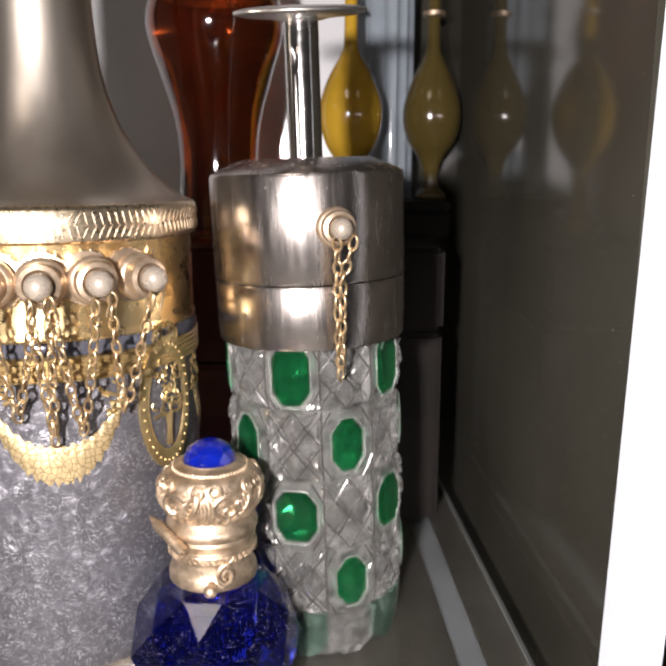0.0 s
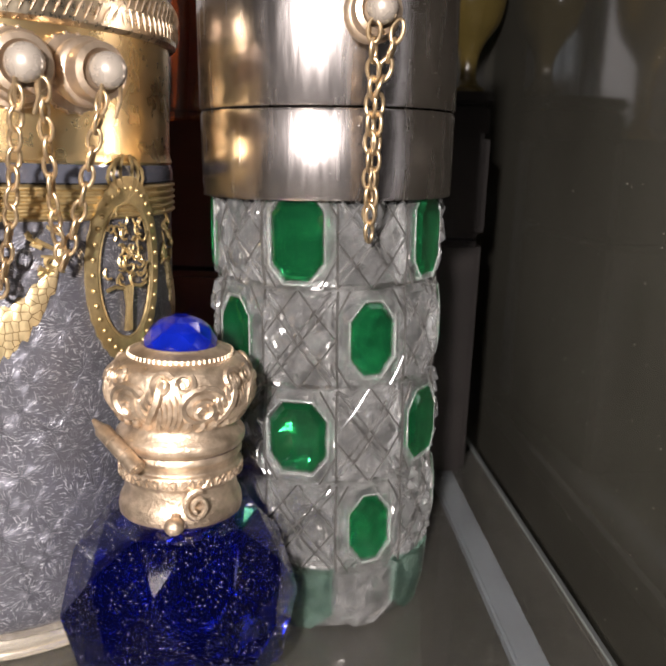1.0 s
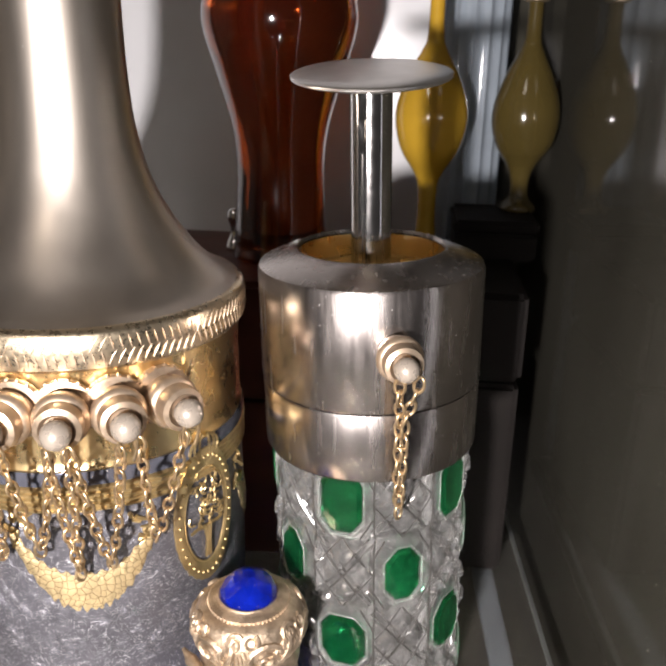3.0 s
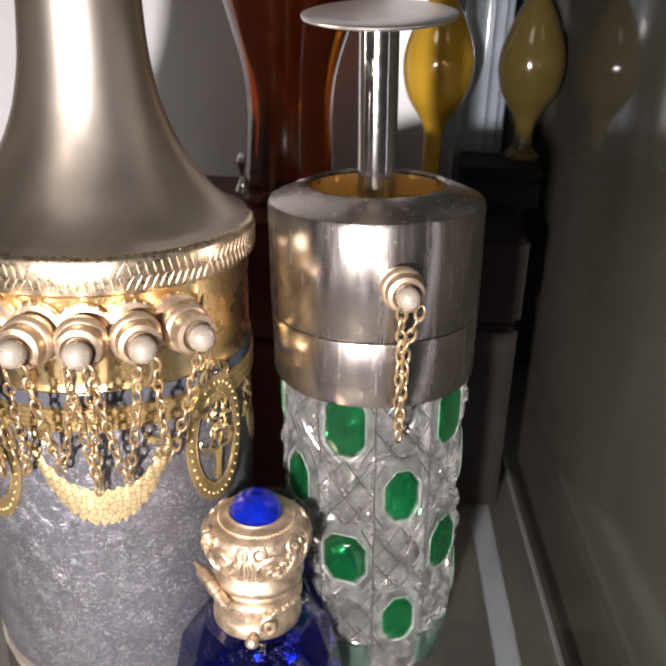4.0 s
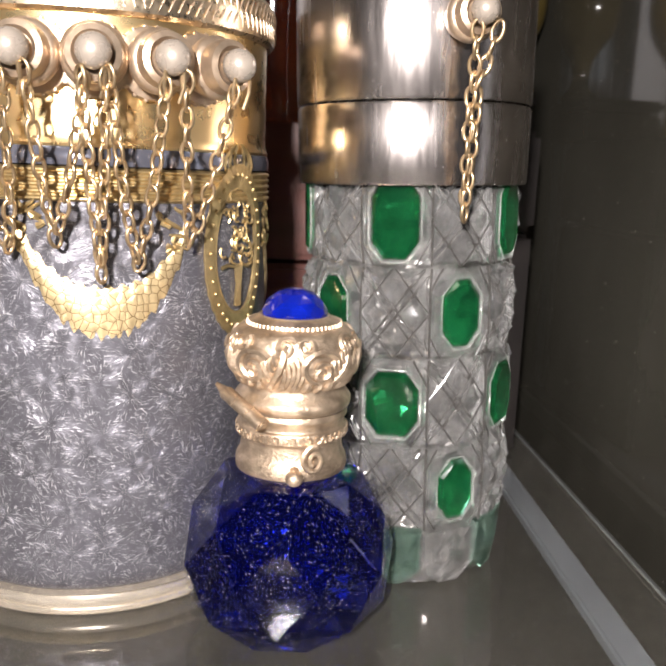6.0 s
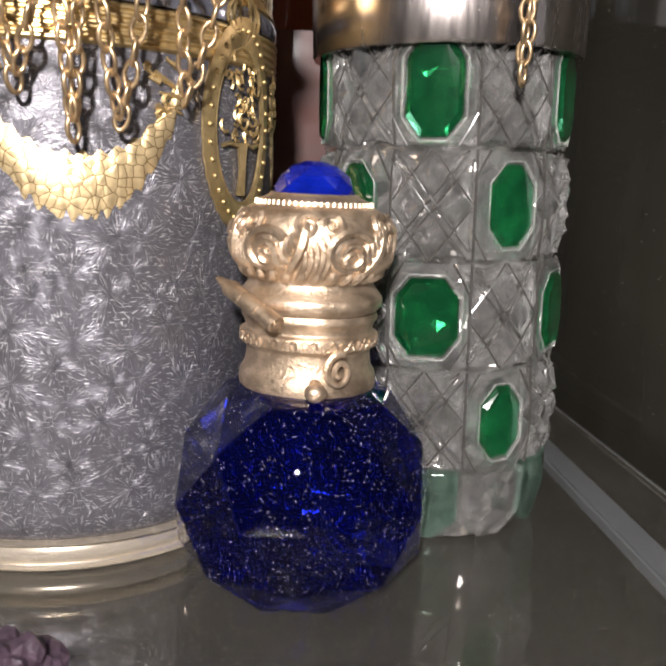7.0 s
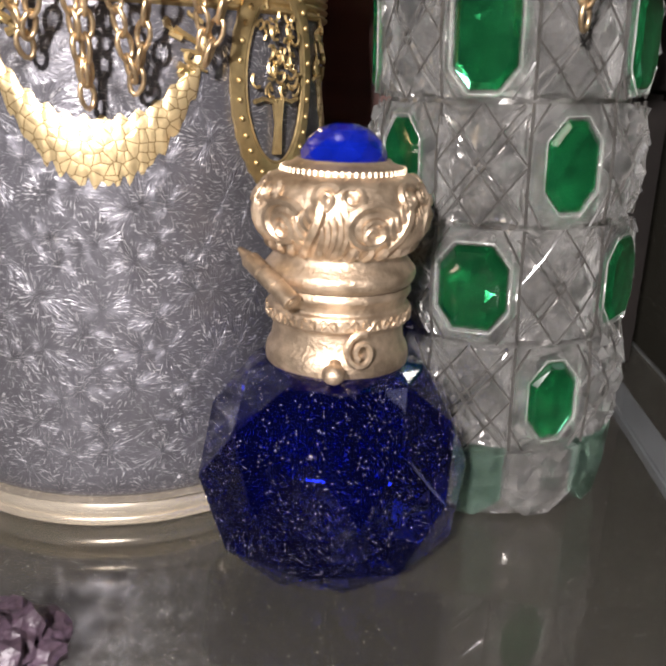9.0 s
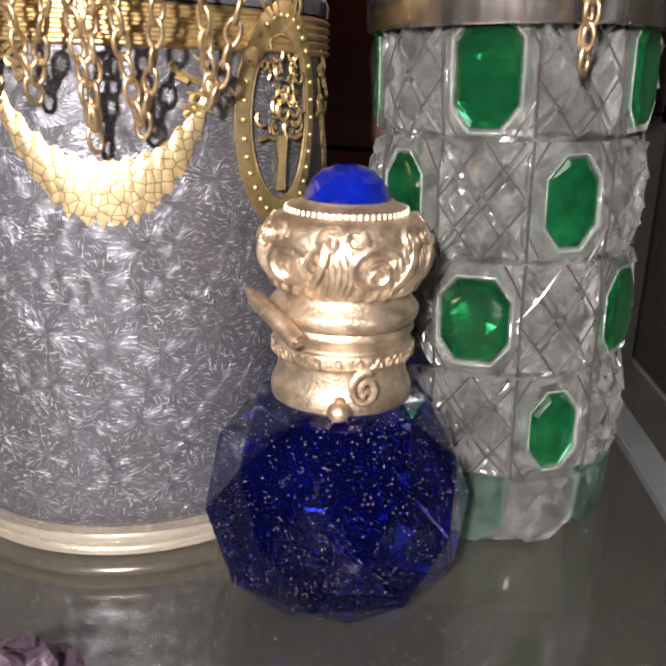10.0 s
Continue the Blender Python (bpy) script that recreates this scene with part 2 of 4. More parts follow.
M_KNOB = material("rosy_gilt_metal", (0.60, 0.46, 0.33), rough=0.38, metal=0.85, grain=1200, vary=0.15, stain=250, stain_mix=0.35, bump=0.12)
M_FOOT = material("pale_foot_ring", (0.70, 0.62, 0.50), rough=0.24, metal=0.75, grain=600, vary=0.08, stain=60, stain_mix=0.1, rough_vary=0.05)
M_PEARL = material("grey_pearl", (0.35, 0.30, 0.245), rough=0.28, metal=0.4, coat=0.5, grain=600, vary=0.1, stain=300, stain_mix=0.15)
M_LACE = lace_material()
M_ETCHED = etched_material()
M_CLEAR = material("clear_cut_glass", (0.95, 0.96, 0.94), rough=0.03, trans=0.965, ior=1.52, grain=600, vary=0.08, stain=150, stain_mix=0.12, rough_vary=0.03)
# near-black tint that paints shade into the cuts of the clear glass
M_RIDGE = material("groove_shade_tint", (0.070, 0.067, 0.062), rough=0.2, trans=0.25, ior=1.5, grain=900, vary=0.3, stain=300, stain_mix=0.5, rough_vary=0.08)
M_RIM = material("cut_glass_rim", (0.60, 0.61, 0.58), rough=0.10, trans=0.86, ior=1.5, grain=900, vary=0.15, stain=300, stain_mix=0.3, rough_vary=0.06)
# mottled metal whose light and dark spots imitate sparkle inside the glass
M_CORE = material("mottled_sparkle_metal", (0.40, 0.39, 0.375), rough=0.09, metal=0.85, grain=500, vary=0.7, stain=260, stain_mix=0.7, rough_vary=0.06, bump=0.12, bump_scale=500)
M_GREEN = material("green_overlay_glass", (0.022, 0.34, 0.125), rough=0.05, trans=0.95, ior=1.5, coat=0.5, grain=300, vary=0.35, stain=150, stain_mix=0.4, rough_vary=0.04, obj_vary=0.2)
M_BLUE = speckled_material()
M_FLECK = material("pale_glint", (0.62, 0.62, 0.75), rough=0.3, metal=0.2, grain=3000, vary=0.3)
M_BLUEGEM = material("blue_cut_stone", (0.004, 0.018, 0.40), rough=0.04, trans=0.55, ior=1.6, coat=0.6, grain=500, vary=0.4, stain=250, stain_mix=0.3, rough_vary=0.03)
M_BAND = material("clear_glass_rim", (0.16, 0.165, 0.20), rough=0.08, metal=0.5, trans=0.3, grain=300, vary=0.2, rough_vary=0.04)
M_SHELF = material("shelf_glass", (0.48, 0.46, 0.41), rough=0.03, trans=0.95, ior=1.85, grain=2500, vary=0.15, stain=25, stain_mix=0.3, rough_vary=0.02, bump=0.015, bump_scale=400)
M_EDGE = material("ground_glass_edge", (0.20, 0.21, 0.20), rough=0.35, trans=0.3, ior=1.5, grain=1500, vary=0.2, stain=60, stain_mix=0.3)
M_PANEL = material("dark_side_glass", (0.050, 0.047, 0.037), rough=0.07, ior=1.5, grain=30, vary=0.3, stain=12, stain_mix=0.5, stretch=(1, 1, 0.15), rough_vary=0.04, bump=0.03, bump_scale=25)
M_BACK = material("glossy_back_panel", (0.68, 0.68, 0.69), rough=0.16, grain=60, vary=0.06, stain=10, stain_mix=0.2, coat=0.4, rough_vary=0.04)
# mid grey for unseen boards that bounce warm light onto the metal
M_FILL = material("warm_grey_fill", (0.26, 0.23, 0.19), rough=0.5, grain=120, vary=0.15, stain=15, stain_mix=0.3)
M_DARK = material("dark_cabinet_lining", (0.022, 0.020, 0.018), rough=0.5, grain=200, vary=0.3, stain=15)
M_WHITE = material("white_enamel_metal", (0.66, 0.70, 0.76), rough=0.35, grain=300, vary=0.05, stain=30, stain_mix=0.12)
M_RAIL = material("blue_grey_metal", (0.26, 0.31, 0.39), rough=0.4, grain=300, vary=0.1, stain=30, stain_mix=0.2)
M_PALEGREEN = material("pale_green_glass", (0.42, 0.78, 0.60), rough=0.05, trans=0.97, ior=1.5, grain=300, vary=0.2, stain=150, stain_mix=0.2, rough_vary=0.04)
M_GILT = material("soft_gilding", (0.54, 0.40, 0.19), rough=0.36, metal=0.85, grain=1200, vary=0.2, stain=300, stain_mix=0.3, bump=0.15)
M_WOOD = material("red_brown_wood", (0.085, 0.026, 0.017), rough=0.45, grain=140, vary=0.45, stain=50, stain_mix=0.45, stretch=(0.15, 1, 1), coat=0.08, bump=0.1, bump_scale=300)
M_AMBER = material("amber_glass", (0.24, 0.040, 0.006), rough=0.05, trans=0.97, ior=1.5, coat=0.3, grain=60, vary=0.35, stain=30, stain_mix=0.4, rough_vary=0.03)
# dimmed yellow for the mirrored image of the drop bottle
M_REFLECTION = material("dim_reflection_glass", (0.09, 0.065, 0.018), rough=0.12, trans=0.3, ior=1.5, grain=60, vary=0.2, stain=30, stain_mix=0.3, rough_vary=0.03)
M_YELLOW = material("yellow_glass", (0.55, 0.33, 0.03), rough=0.10, trans=0.25, ior=1.5, coat=0.4, grain=60, vary=0.2, stain=30, stain_mix=0.3, rough_vary=0.03)
M_PALEGLASS = material("pale_blue_ribbed_glass", (0.42, 0.48, 0.54), rough=0.10, trans=0.45, ior=1.5, grain=100, vary=0.2, stain=40, stain_mix=0.2, rough_vary=0.04)
M_BLACK = material("black_lacquer", (0.011, 0.009, 0.008), rough=0.7, grain=200, vary=0.3, stain=40, stain_mix=0.3, rough_vary=0.08)
M_STONE = material("dark_purple_crystal", (0.075, 0.050, 0.070), rough=0.35, grain=900, vary=0.8, stain=400, stain_mix=0.6, bump=1.0, bump_scale=1400)


for dull, level in ((M_WOOD, 0.2), (M_BLACK, 0.12)):
    dull.node_tree.nodes["Principled BSDF"].inputs["Specular IOR Level"].default_value = level
dusted(M_SILVER, 1900, 0.13, 0.07, (0.6, 0.57, 0.54))
dusted(M_NECK, 1500, 0.10, 0.04, (0.6, 0.57, 0.54))
faceted(M_CORE, 420, 1.25)
dusted(M_SHELF, 2200, 0.15, 0.14, (0.40, 0.38, 0.35))
dusted(M_PANEL, 500, 0.07, 0.05, (0.35, 0.33, 0.3))

# ---------------- mesh helpers ----------------
def thing(name, x, y, z, label, category, group="", lean=0.0, turn=0.0):
    ob = new(name)
    ob.empty_display_size = 0.01
    ob.matrix_world = pose(x, y, z, 0, lean, turn)
    return tagged(ob, label, category, group)


def part(name, bm, mat, parent=None, label="", sharp=35.0, smooth=True):
    me = bpy.data.meshes.new(name)
    bmesh.ops.recalc_face_normals(bm, faces=bm.faces)
    bm.to_mesh(me)
    bm.free()
    if smooth:
        me.polygons.foreach_set("use_smooth", [True] * len(me.polygons))
        me.set_sharp_from_angle(angle=radians(sharp))
    me.materials.append(mat)
    ob = new(name, me)
    ob.parent = parent
    if label:
        ob["label"] = label
    return ob


def share(name, me, parent, m=None):
    ob = new(name, me)
    ob.parent = parent
    if m is not None:
        ob.matrix_local = m
    return ob


def lathe(profile, n=64, bm=None, closed=False, at=(0, 0, 0), uv=False):
    """Turned form from (radius, height) pairs. closed: the profile runs back to its start."""
    bm = bm or bmesh.new()
    rings = []
    for r, z in profile:
        if r < 1e-6:
            rings.append([bm.verts.new((at[0], at[1], at[2] + z))])
        else:
            rings.append([bm.verts.new((at[0] + r * math.sin(2 * math.pi * k / n), at[1] - r * math.cos(2 * math.pi * k / n), at[2] + z)) for k in range(n)])
    pairs = list(zip(rings, rings[1:])) + ([(rings[-1], rings[0])] if closed else [])
    for a, b in pairs:
        for k in range(n):
            j = (k + 1) % n
            q = [a[k % len(a)], a[j % len(a)], b[j % len(b)], b[k % len(b)]]
            q = list(dict.fromkeys(q))
            if len(q) > 2:
                bm.faces.new(q)
    if uv:
        lay = bm.loops.layers.uv.new("UVMap")
        for f in bm.faces:
            c = f.calc_center_median()
            ca = math.atan2(c.x, -c.y)
            for lp in f.loops:
                co = lp.vert.co
                a = math.atan2(co.x, -co.y)
                while a - ca > math.pi:
                    a -= 2 * math.pi
                while a - ca < -math.pi:
                    a += 2 * math.pi
                lay_r = 27.6
                lp[lay].uv = (a * lay_r, co.z * 1000)
    return bm


def smooth_profile(pts, k=6):
    """Round a coarse profile with a Catmull-Rom curve."""
    p = [Vector(q) for q in pts]
    p = [2 * p[0] - p[1]] + p + [2 * p[-1] - p[-2]]
    out = []
    for i in range(1, len(p) - 2):
        a, b, c, d = p[i - 1:i + 3]
        for s in range(k):
            t = s / k
            out.append(tuple(0.5 * (2 * b + (c - a) * t + (2 * a - 5 * b + 4 * c - d) * t * t + (3 * b - a - 3 * c + d) * t ** 3)))
    out.append(tuple(p[-2]))
    return [(max(0.0, r), z) for r, z in out]


def tube(points, radius, n=6, bm=None, loop=False, taper=None):
    bm = bm or bmesh.new()
    pts = [Vector(p) for p in points]
    rings, side = [], None
    m = len(pts)
    for i, p in enumerate(pts):
        a = pts[(i - 1) % m] if (loop or i) else p
        b = pts[(i + 1) % m] if (loop or i < m - 1) else p
        d = (b - a).normalized()
        if side is None:
            side = d.orthogonal().normalized()
        side = (side - d * side.dot(d)).normalized()
        up = d.cross(side)
        r = radius * (taper(i / max(1, m - 1)) if taper else 1)
        rings.append([bm.verts.new(p + r * (math.cos(2 * math.pi * k / n) * side + math.sin(2 * math.pi * k / n) * up)) for k in range(n)])
    for i in range(m if loop else m - 1):
        a, b = rings[i], rings[(i + 1) % m]
        for k in range(n):
            j = (k + 1) % n
            bm.faces.new((a[k], a[j], b[j], b[k]))
    if not loop:
        bm.faces.new(rings[0][::-1])
        bm.faces.new(rings[-1])
    return bm


def ball(c, r, bm=None, u=12, v=8, squash=1.0):
    bm = bm or bmesh.new()
    bmesh.ops.create_uvsphere(bm, u_segments=u, v_segments=v, radius=r, matrix=Matrix.Translation(c) @ Matrix.Diagonal((1, 1, squash, 1)))
    return bm


def box(x0, x1, y0, y1, z0, z1, bevel=0.0, bm=None):
    bm = bm or bmesh.new()
    made = bmesh.ops.create_cube(bm, size=1, matrix=Matrix.Translation(((x0 + x1) / 2, (y0 + y1) / 2, (z0 + z1) / 2)) @ Matrix.Diagonal((x1 - x0, y1 - y0, z1 - z0, 1)))
    if bevel:
        edges = list({e for v in made["verts"] for e in v.link_edges})
        bmesh.ops.bevel(bm, geom=edges, offset=bevel, segments=2, affect="EDGES")
    return bm


def cyl(az, z, r):
    """A point on a cylinder round the z axis; az in degrees, 0 towards -y, positive towards +x."""
    a = radians(az)
    return Vector((r * math.sin(a), -r * math.cos(a), z))


# ---------------- cabinet ----------------
# the cabinet stands a little turned against the path
EDGE_TURN = 3.7


def edge_x(y):
    return 0.0403 - (y - 0.145) * 0.065


def slab(name, bm, mat, label, category="", kind="structure"):
    ob = part(name, bm, mat)
    return tagged(ob, label, category, "", kind)


bm = bmesh.new()
low, high = [], []
for x, y in ((edge_x(0.02), 0.02), (edge_x(0.279), 0.279), (-0.35, 0.279), (-0.35, 0.02)):
    low.append(bm.verts.new((x, y, -0.006)))
    high.append(bm.verts.new((x, y, 0.0)))
bm.faces.new(high), bm.faces.new(low[::-1])
for k in range(4):
    bm.faces.new((low[k], low[(k + 1) % 4], high[(k + 1) % 4], high[k]))
bmesh.ops.bevel(bm, geom=list(bm.edges), offset=0.0006, segments=2, affect="EDGES")
shelf = slab("shelf", bm, M_SHELF, "smoky clear glass display shelf, slightly dusty", "shelf")
shelf.visible_shadow = False
edge = bmesh.new()
ring = [(edge_x(y) + dx, y, z) for y in (0.02, 0.279) for dx, z in ((0.0001, -0.0058), (0.0012, -0.0053), (0.0014, -0.0030), (0.0012, -0.0007), (0.0001, -0.0002))]
vs = [edge.verts.new(p) for p in ring]
edge.faces.new(vs[:5]), edge.faces.new(vs[5:])
for k in range(5):
    edge.faces.new((vs[k], vs[(k + 1) % 5], vs[5 + (k + 1) % 5], vs[5 + k]))
part("shelf_edge", edge, M_EDGE, shelf, "ground rounded edge of the glass")

slab("floor", box(-0.40, 0.30, -0.05, 0.308, -0.135, -0.125), M_DARK, "dark lining board beneath the glass shelf", "floor")
# dark wall beyond the pale panel doubles as shadow right of the atomiser
slab("wall_north", box(-0.40, 0.30, 0.300, 0.308, -0.125, 0.42), M_PANEL, "dark glossy back wall of the cabinet, its bare part also standing in for shadow", "wall")
slab("trim_back", box(-0.24, 0.015, 0.2955, 0.3, 0.0, 0.40, 0.0008), M_BACK, "glossy pale grey panel against the back wall", "panel")
# side and top boards are out of view, kept pale as reflectors
slab("wall_west", box(-0.402, -0.394, -0.05, 0.300, -0.125, 0.42), M_FILL, "unseen warm grey side board, added to give fill light", "wall")
slab("ceiling", box(-0.40, 0.30, -0.05, 0.308, 0.42, 0.43), M_FILL, "unseen warm grey top board, added to brighten the silver neck", "ceiling")
wall = slab("wall_east", box(0, 0.004, 0.0, 0.168, -0.125, 0.42), M_PANEL, "dark reflecting glass side panel with faint smears", "wall")
wall.matrix_world = pose(0.0499, 0.130, 0, 0, 0, EDGE_TURN)
post = slab("trim", box(0, 0.0100, -0.005, 0, -0.125, 0.42, 0.0008), M_WHITE, "white enamelled upright at the front of the side panel", "trim")
post.matrix_world = pose(0.0476, 0.129, 0, 0, 1.3, EDGE_TURN)
rail = slab("shelf_rail", box(-0.0027, 0.0027, 0.0, 0.145, -0.010, -0.0075, 0.0005), M_RAIL, "blue-grey metal rail under the shelf edge", "rail")
rail.matrix_world = pose(0.0326, 0.105, 0, 0, 0, 3.2)


# ---------------- shared small meshes ----------------
def link_mesh():
    pts = []
    for k in range(12):
        a = 2 * math.pi * k / 12
        pts.append((0.00078 * math.cos(a), 0, 0.00130 * math.sin(a) * (1.0 + 0.10 * abs(math.sin(a)))))
    bm = tube(pts, 0.00028, 6, loop=True)
    me = bpy.data.meshes.new("link")
    bmesh.ops.recalc_face_normals(bm, faces=bm.faces)
    bm.to_mesh(me)
    bm.free()
    me.polygons.foreach_set("use_smooth", [True] * len(me.polygons))
    me.materials.append(M_CHAIN)
    return me


LINK = link_mesh()
STEP = 0.00225


def chain(points, parent, label="", singly=True):
    """A chain of oval links along a polyline; a part of parent whose links are parts of it."""
    pts = [Vector(p) for p in points]
    seg = [(b - a).length for a, b in zip(pts, pts[1:])]
    total = sum(seg)
    count = max(2, int(total / STEP))
    spots = []
    for i in range(count):
        s = (i + 0.5) * total / count
        k = 0
        while k < len(seg) - 1 and s > seg[k]:
            s -= seg[k]
            k += 1
        spots.append((pts[k].lerp(pts[k + 1], s / seg[k]), (pts[k + 1] - pts[k]).normalized()))
    mats = []
    for i, (p, d) in enumerate(spots):
        q = d.to_track_quat("Z", "Y")
        turn = (90 if i % 2 else 0) + 25 + random.uniform(-18, 18)
        mats.append(Matrix.Translation(p) @ q.to_matrix().to_4x4() @ pose(0, 0, 0, 0, 0, turn))
    if singly:
        first = share("chain", LINK, parent, mats[0])
        if label:
            first["label"] = label
        inv = mats[0].inverted()
        for m in mats[1:]:
            share("link", LINK, first, inv @ m)
        return first
    bm = bmesh.new()
    for m in mats:
        tmp = bmesh.new()
        tmp.from_mesh(LINK)
        tmp.transform(m)
        me = bpy.data.meshes.new("t")
        tmp.to_mesh(me)
        tmp.free()
        bm.from_mesh(me)
        bpy.data.meshes.remove(me)
    return part("chain", bm, M_CHAIN, parent, label)


def sag(a, b, low, n=14):
    """A hanging line from a to b whose lowest point is low."""
    a, b, low = Vector(a), Vector(b), Vector(low)
    ctrl = 2 * low - 0.5 * (a + b)
    out = []
    for k in range(n + 1):
        t = k / n
        q = (1 - t) ** 2 * a + 2 * t * (1 - t) * ctrl + t * t * b
        # steeper, more pointed than a parabola
        s = abs(2 * t - 1)
        lin = low.lerp(a if t < 0.5 else b, s)
        out.append(q.lerp(lin, 0.55))
    return out


def post_parts():
    """A knob on a stepped cup, along -y from the origin: meshes for base, cup and pearl."""
    turn = Matrix.Rotation(radians(90), 4, "X")
    b = lathe([(0, 0), (0.0044, 0), (0.0046, 0.0006), (0.0044, 0.0013), (0.0037, 0.0015), (0, 0.0015)], 28)
    for k in range(18):
        a = 2 * math.pi * k / 18
        ball((0.0044 * math.cos(a), 0.0044 * math.sin(a), 0.0008), 0.00042, b, 6, 4)
    c = lathe([(0.0032, 0.0012), (0.0036, 0.0028), (0.0039, 0.0034), (0.0040, 0.0044), (0.0037, 0.0050), (0.0033, 0.0052), (0.0034, 0.0066), (0.0032, 0.0075), (0.0025, 0.0078), (0.0019, 0.0071), (0, 0.0071)], 28)
    p = ball((0, 0, 0.0089), 0.0021, None, 20, 14)
    out = []
    for bm, mat, name in ((b, M_KNOB, "base_disc"), (c, M_KNOB, "cup"), (p, M_PEARL, "pearl")):
        bm.transform(turn)
        bmesh.ops.recalc_face_normals(bm, faces=bm.faces)
        me = bpy.data.meshes.new(name)
        bm.to_mesh(me)
        bm.free()
        me.polygons.foreach_set("use_smooth", [True] * len(me.polygons))
        me.set_sharp_from_angle(angle=radians(40))
        me.materials.append(mat)
        out.append(me)
    return out


BASE_ME, CUP_ME, PEARL_ME = post_parts()


def knob(parent, az, z, r, scale=1.0, label="", beaded=True):
    m = Matrix.Translation(cyl(az, z, r)) @ Matrix.Rotation(radians(az), 4, "Z") @ Matrix.Diagonal((scale, scale, scale, 1))
    cup = share("pearl_knob", CUP_ME, parent, m)
    cup["label"] = label or "pale gilt cup with a grey pearl"
    if beaded:
        share("base_disc", BASE_ME, cup)
    share("pearl", PEARL_ME, cup)
    return cup


# ---------------- large etched bottle ----------------
R = 0.0276
big = thing("perfume_bottle", -0.0567, 0.1618, 0.0, "large etched glass perfume bottle with gilt collar, chains and silver neck", "perfume bottle", "bottles on the shelf")
part("glass_body", lathe([(0.0001, 0.0042), (0.0262, 0.0042), (0.0271, 0.0052), (0.0275, 0.008), (0.0278, 0.03), (0.0279, 0.050), (0.0277, 0.0622), (0.0276, 0.0669)], 160, uv=True), M_ETCHED, big, "silvery glass etched with fine star bursts")
part("base_ring", lathe(smooth_profile([(0.0, 0.0), (0.0245, 0.0), (0.0262, 0.0010), (0.0266, 0.0022), (0.0262, 0.0034), (0.0258, 0.0042), (0.0, 0.0042)], 4), 96), M_FOOT, big, "rounded pale gilt foot ring")
band = [(0.0277, 0.0622)]
for k in range(5):
    z = 0.0622 + 0.00094 * k
    band += [(0.0280, z + 0.0001), (0.0283, z + 0.00034), (0.0283, z + 0.00058), (0.0280, z + 0.0008)]
part("gilt_band", lathe(band + [(0.0277, 0.0669)], 128), M_GILT, big, "gilt band engraved with fine parallel lines")
part("glass_rim", lathe([(0.0272, 0.0669), (0.0281, 0.0671), (0.0282, 0.0685), (0.0278, 0.0695)], 128), M_BAND, big, "clear glass rim below the collar")
part("collar", lathe([(0.0268, 0.0694), (0.0277, 0.0694), (0.0279, 0.0699), (0.0276, 0.0706), (0.0275, 0.0712), (0.0275, 0.0868), (0.0277, 0.0876), (0.0277, 0.0884)], 128), M_GOLD, big, "bright polished gilt collar")
part("flange", lathe([(0.0270, 0.0864), (0.0281, 0.0865), (0.0286, 0.0870), (0.0288, 0.0895), (0.0287, 0.0922), (0.0282, 0.0929), (0.0274, 0.0932)], 128), M_CREAM, big, "flange engraved with slanting leaves")
part("neck", lathe(smooth_profile([(0.0275, 0.0931), (0.0250, 0.0944), (0.0216, 0.0973), (0.0185, 0.1012), (0.0160, 0.1050), (0.0140, 0.1090), (0.0123, 0.1140), (0.0110, 0.1205), (0.0103, 0.1290), (0.0101, 0.1380), (0.0100, 0.1520), (0.0102, 0.1600), (0.0085, 0.1625), (0.0, 0.1628)], 6), 128), M_NECK, big, "flaring silver neck dulled with fine scratches")

# slanting leaf cuts round the flange
bm = bmesh.new()
CUTS = 132
for k in range(CUTS):
    az = 360 * k / CUTS
    flip = 1 if (k // 11) % 2 else -1
    for zc, s in ((0.0886, 1), (0.0908, -1)):
        a = cyl(az - 0.9 * s * flip, zc - 0.0011, 0.02885)
        b = cyl(az + 0.9 * s * flip + 0.8, zc + 0.0011, 0.02878)
        tube([a, a.lerp(b, 0.5) * 1.002, b], 0.00015, 4, bm, taper=lambda t: 0.35 + math.sin(math.pi * t))
ob = part("engraving", bm, M_OLDGOLD, big, "rows of small slanting leaves")
ob["kind"] = "stuff"

# lace swags and oval medallions, four of each, in turn round the glass
def on_glass(az, z, lift=0.0):
    return cyl(az, z, R + 0.0004 + lift)


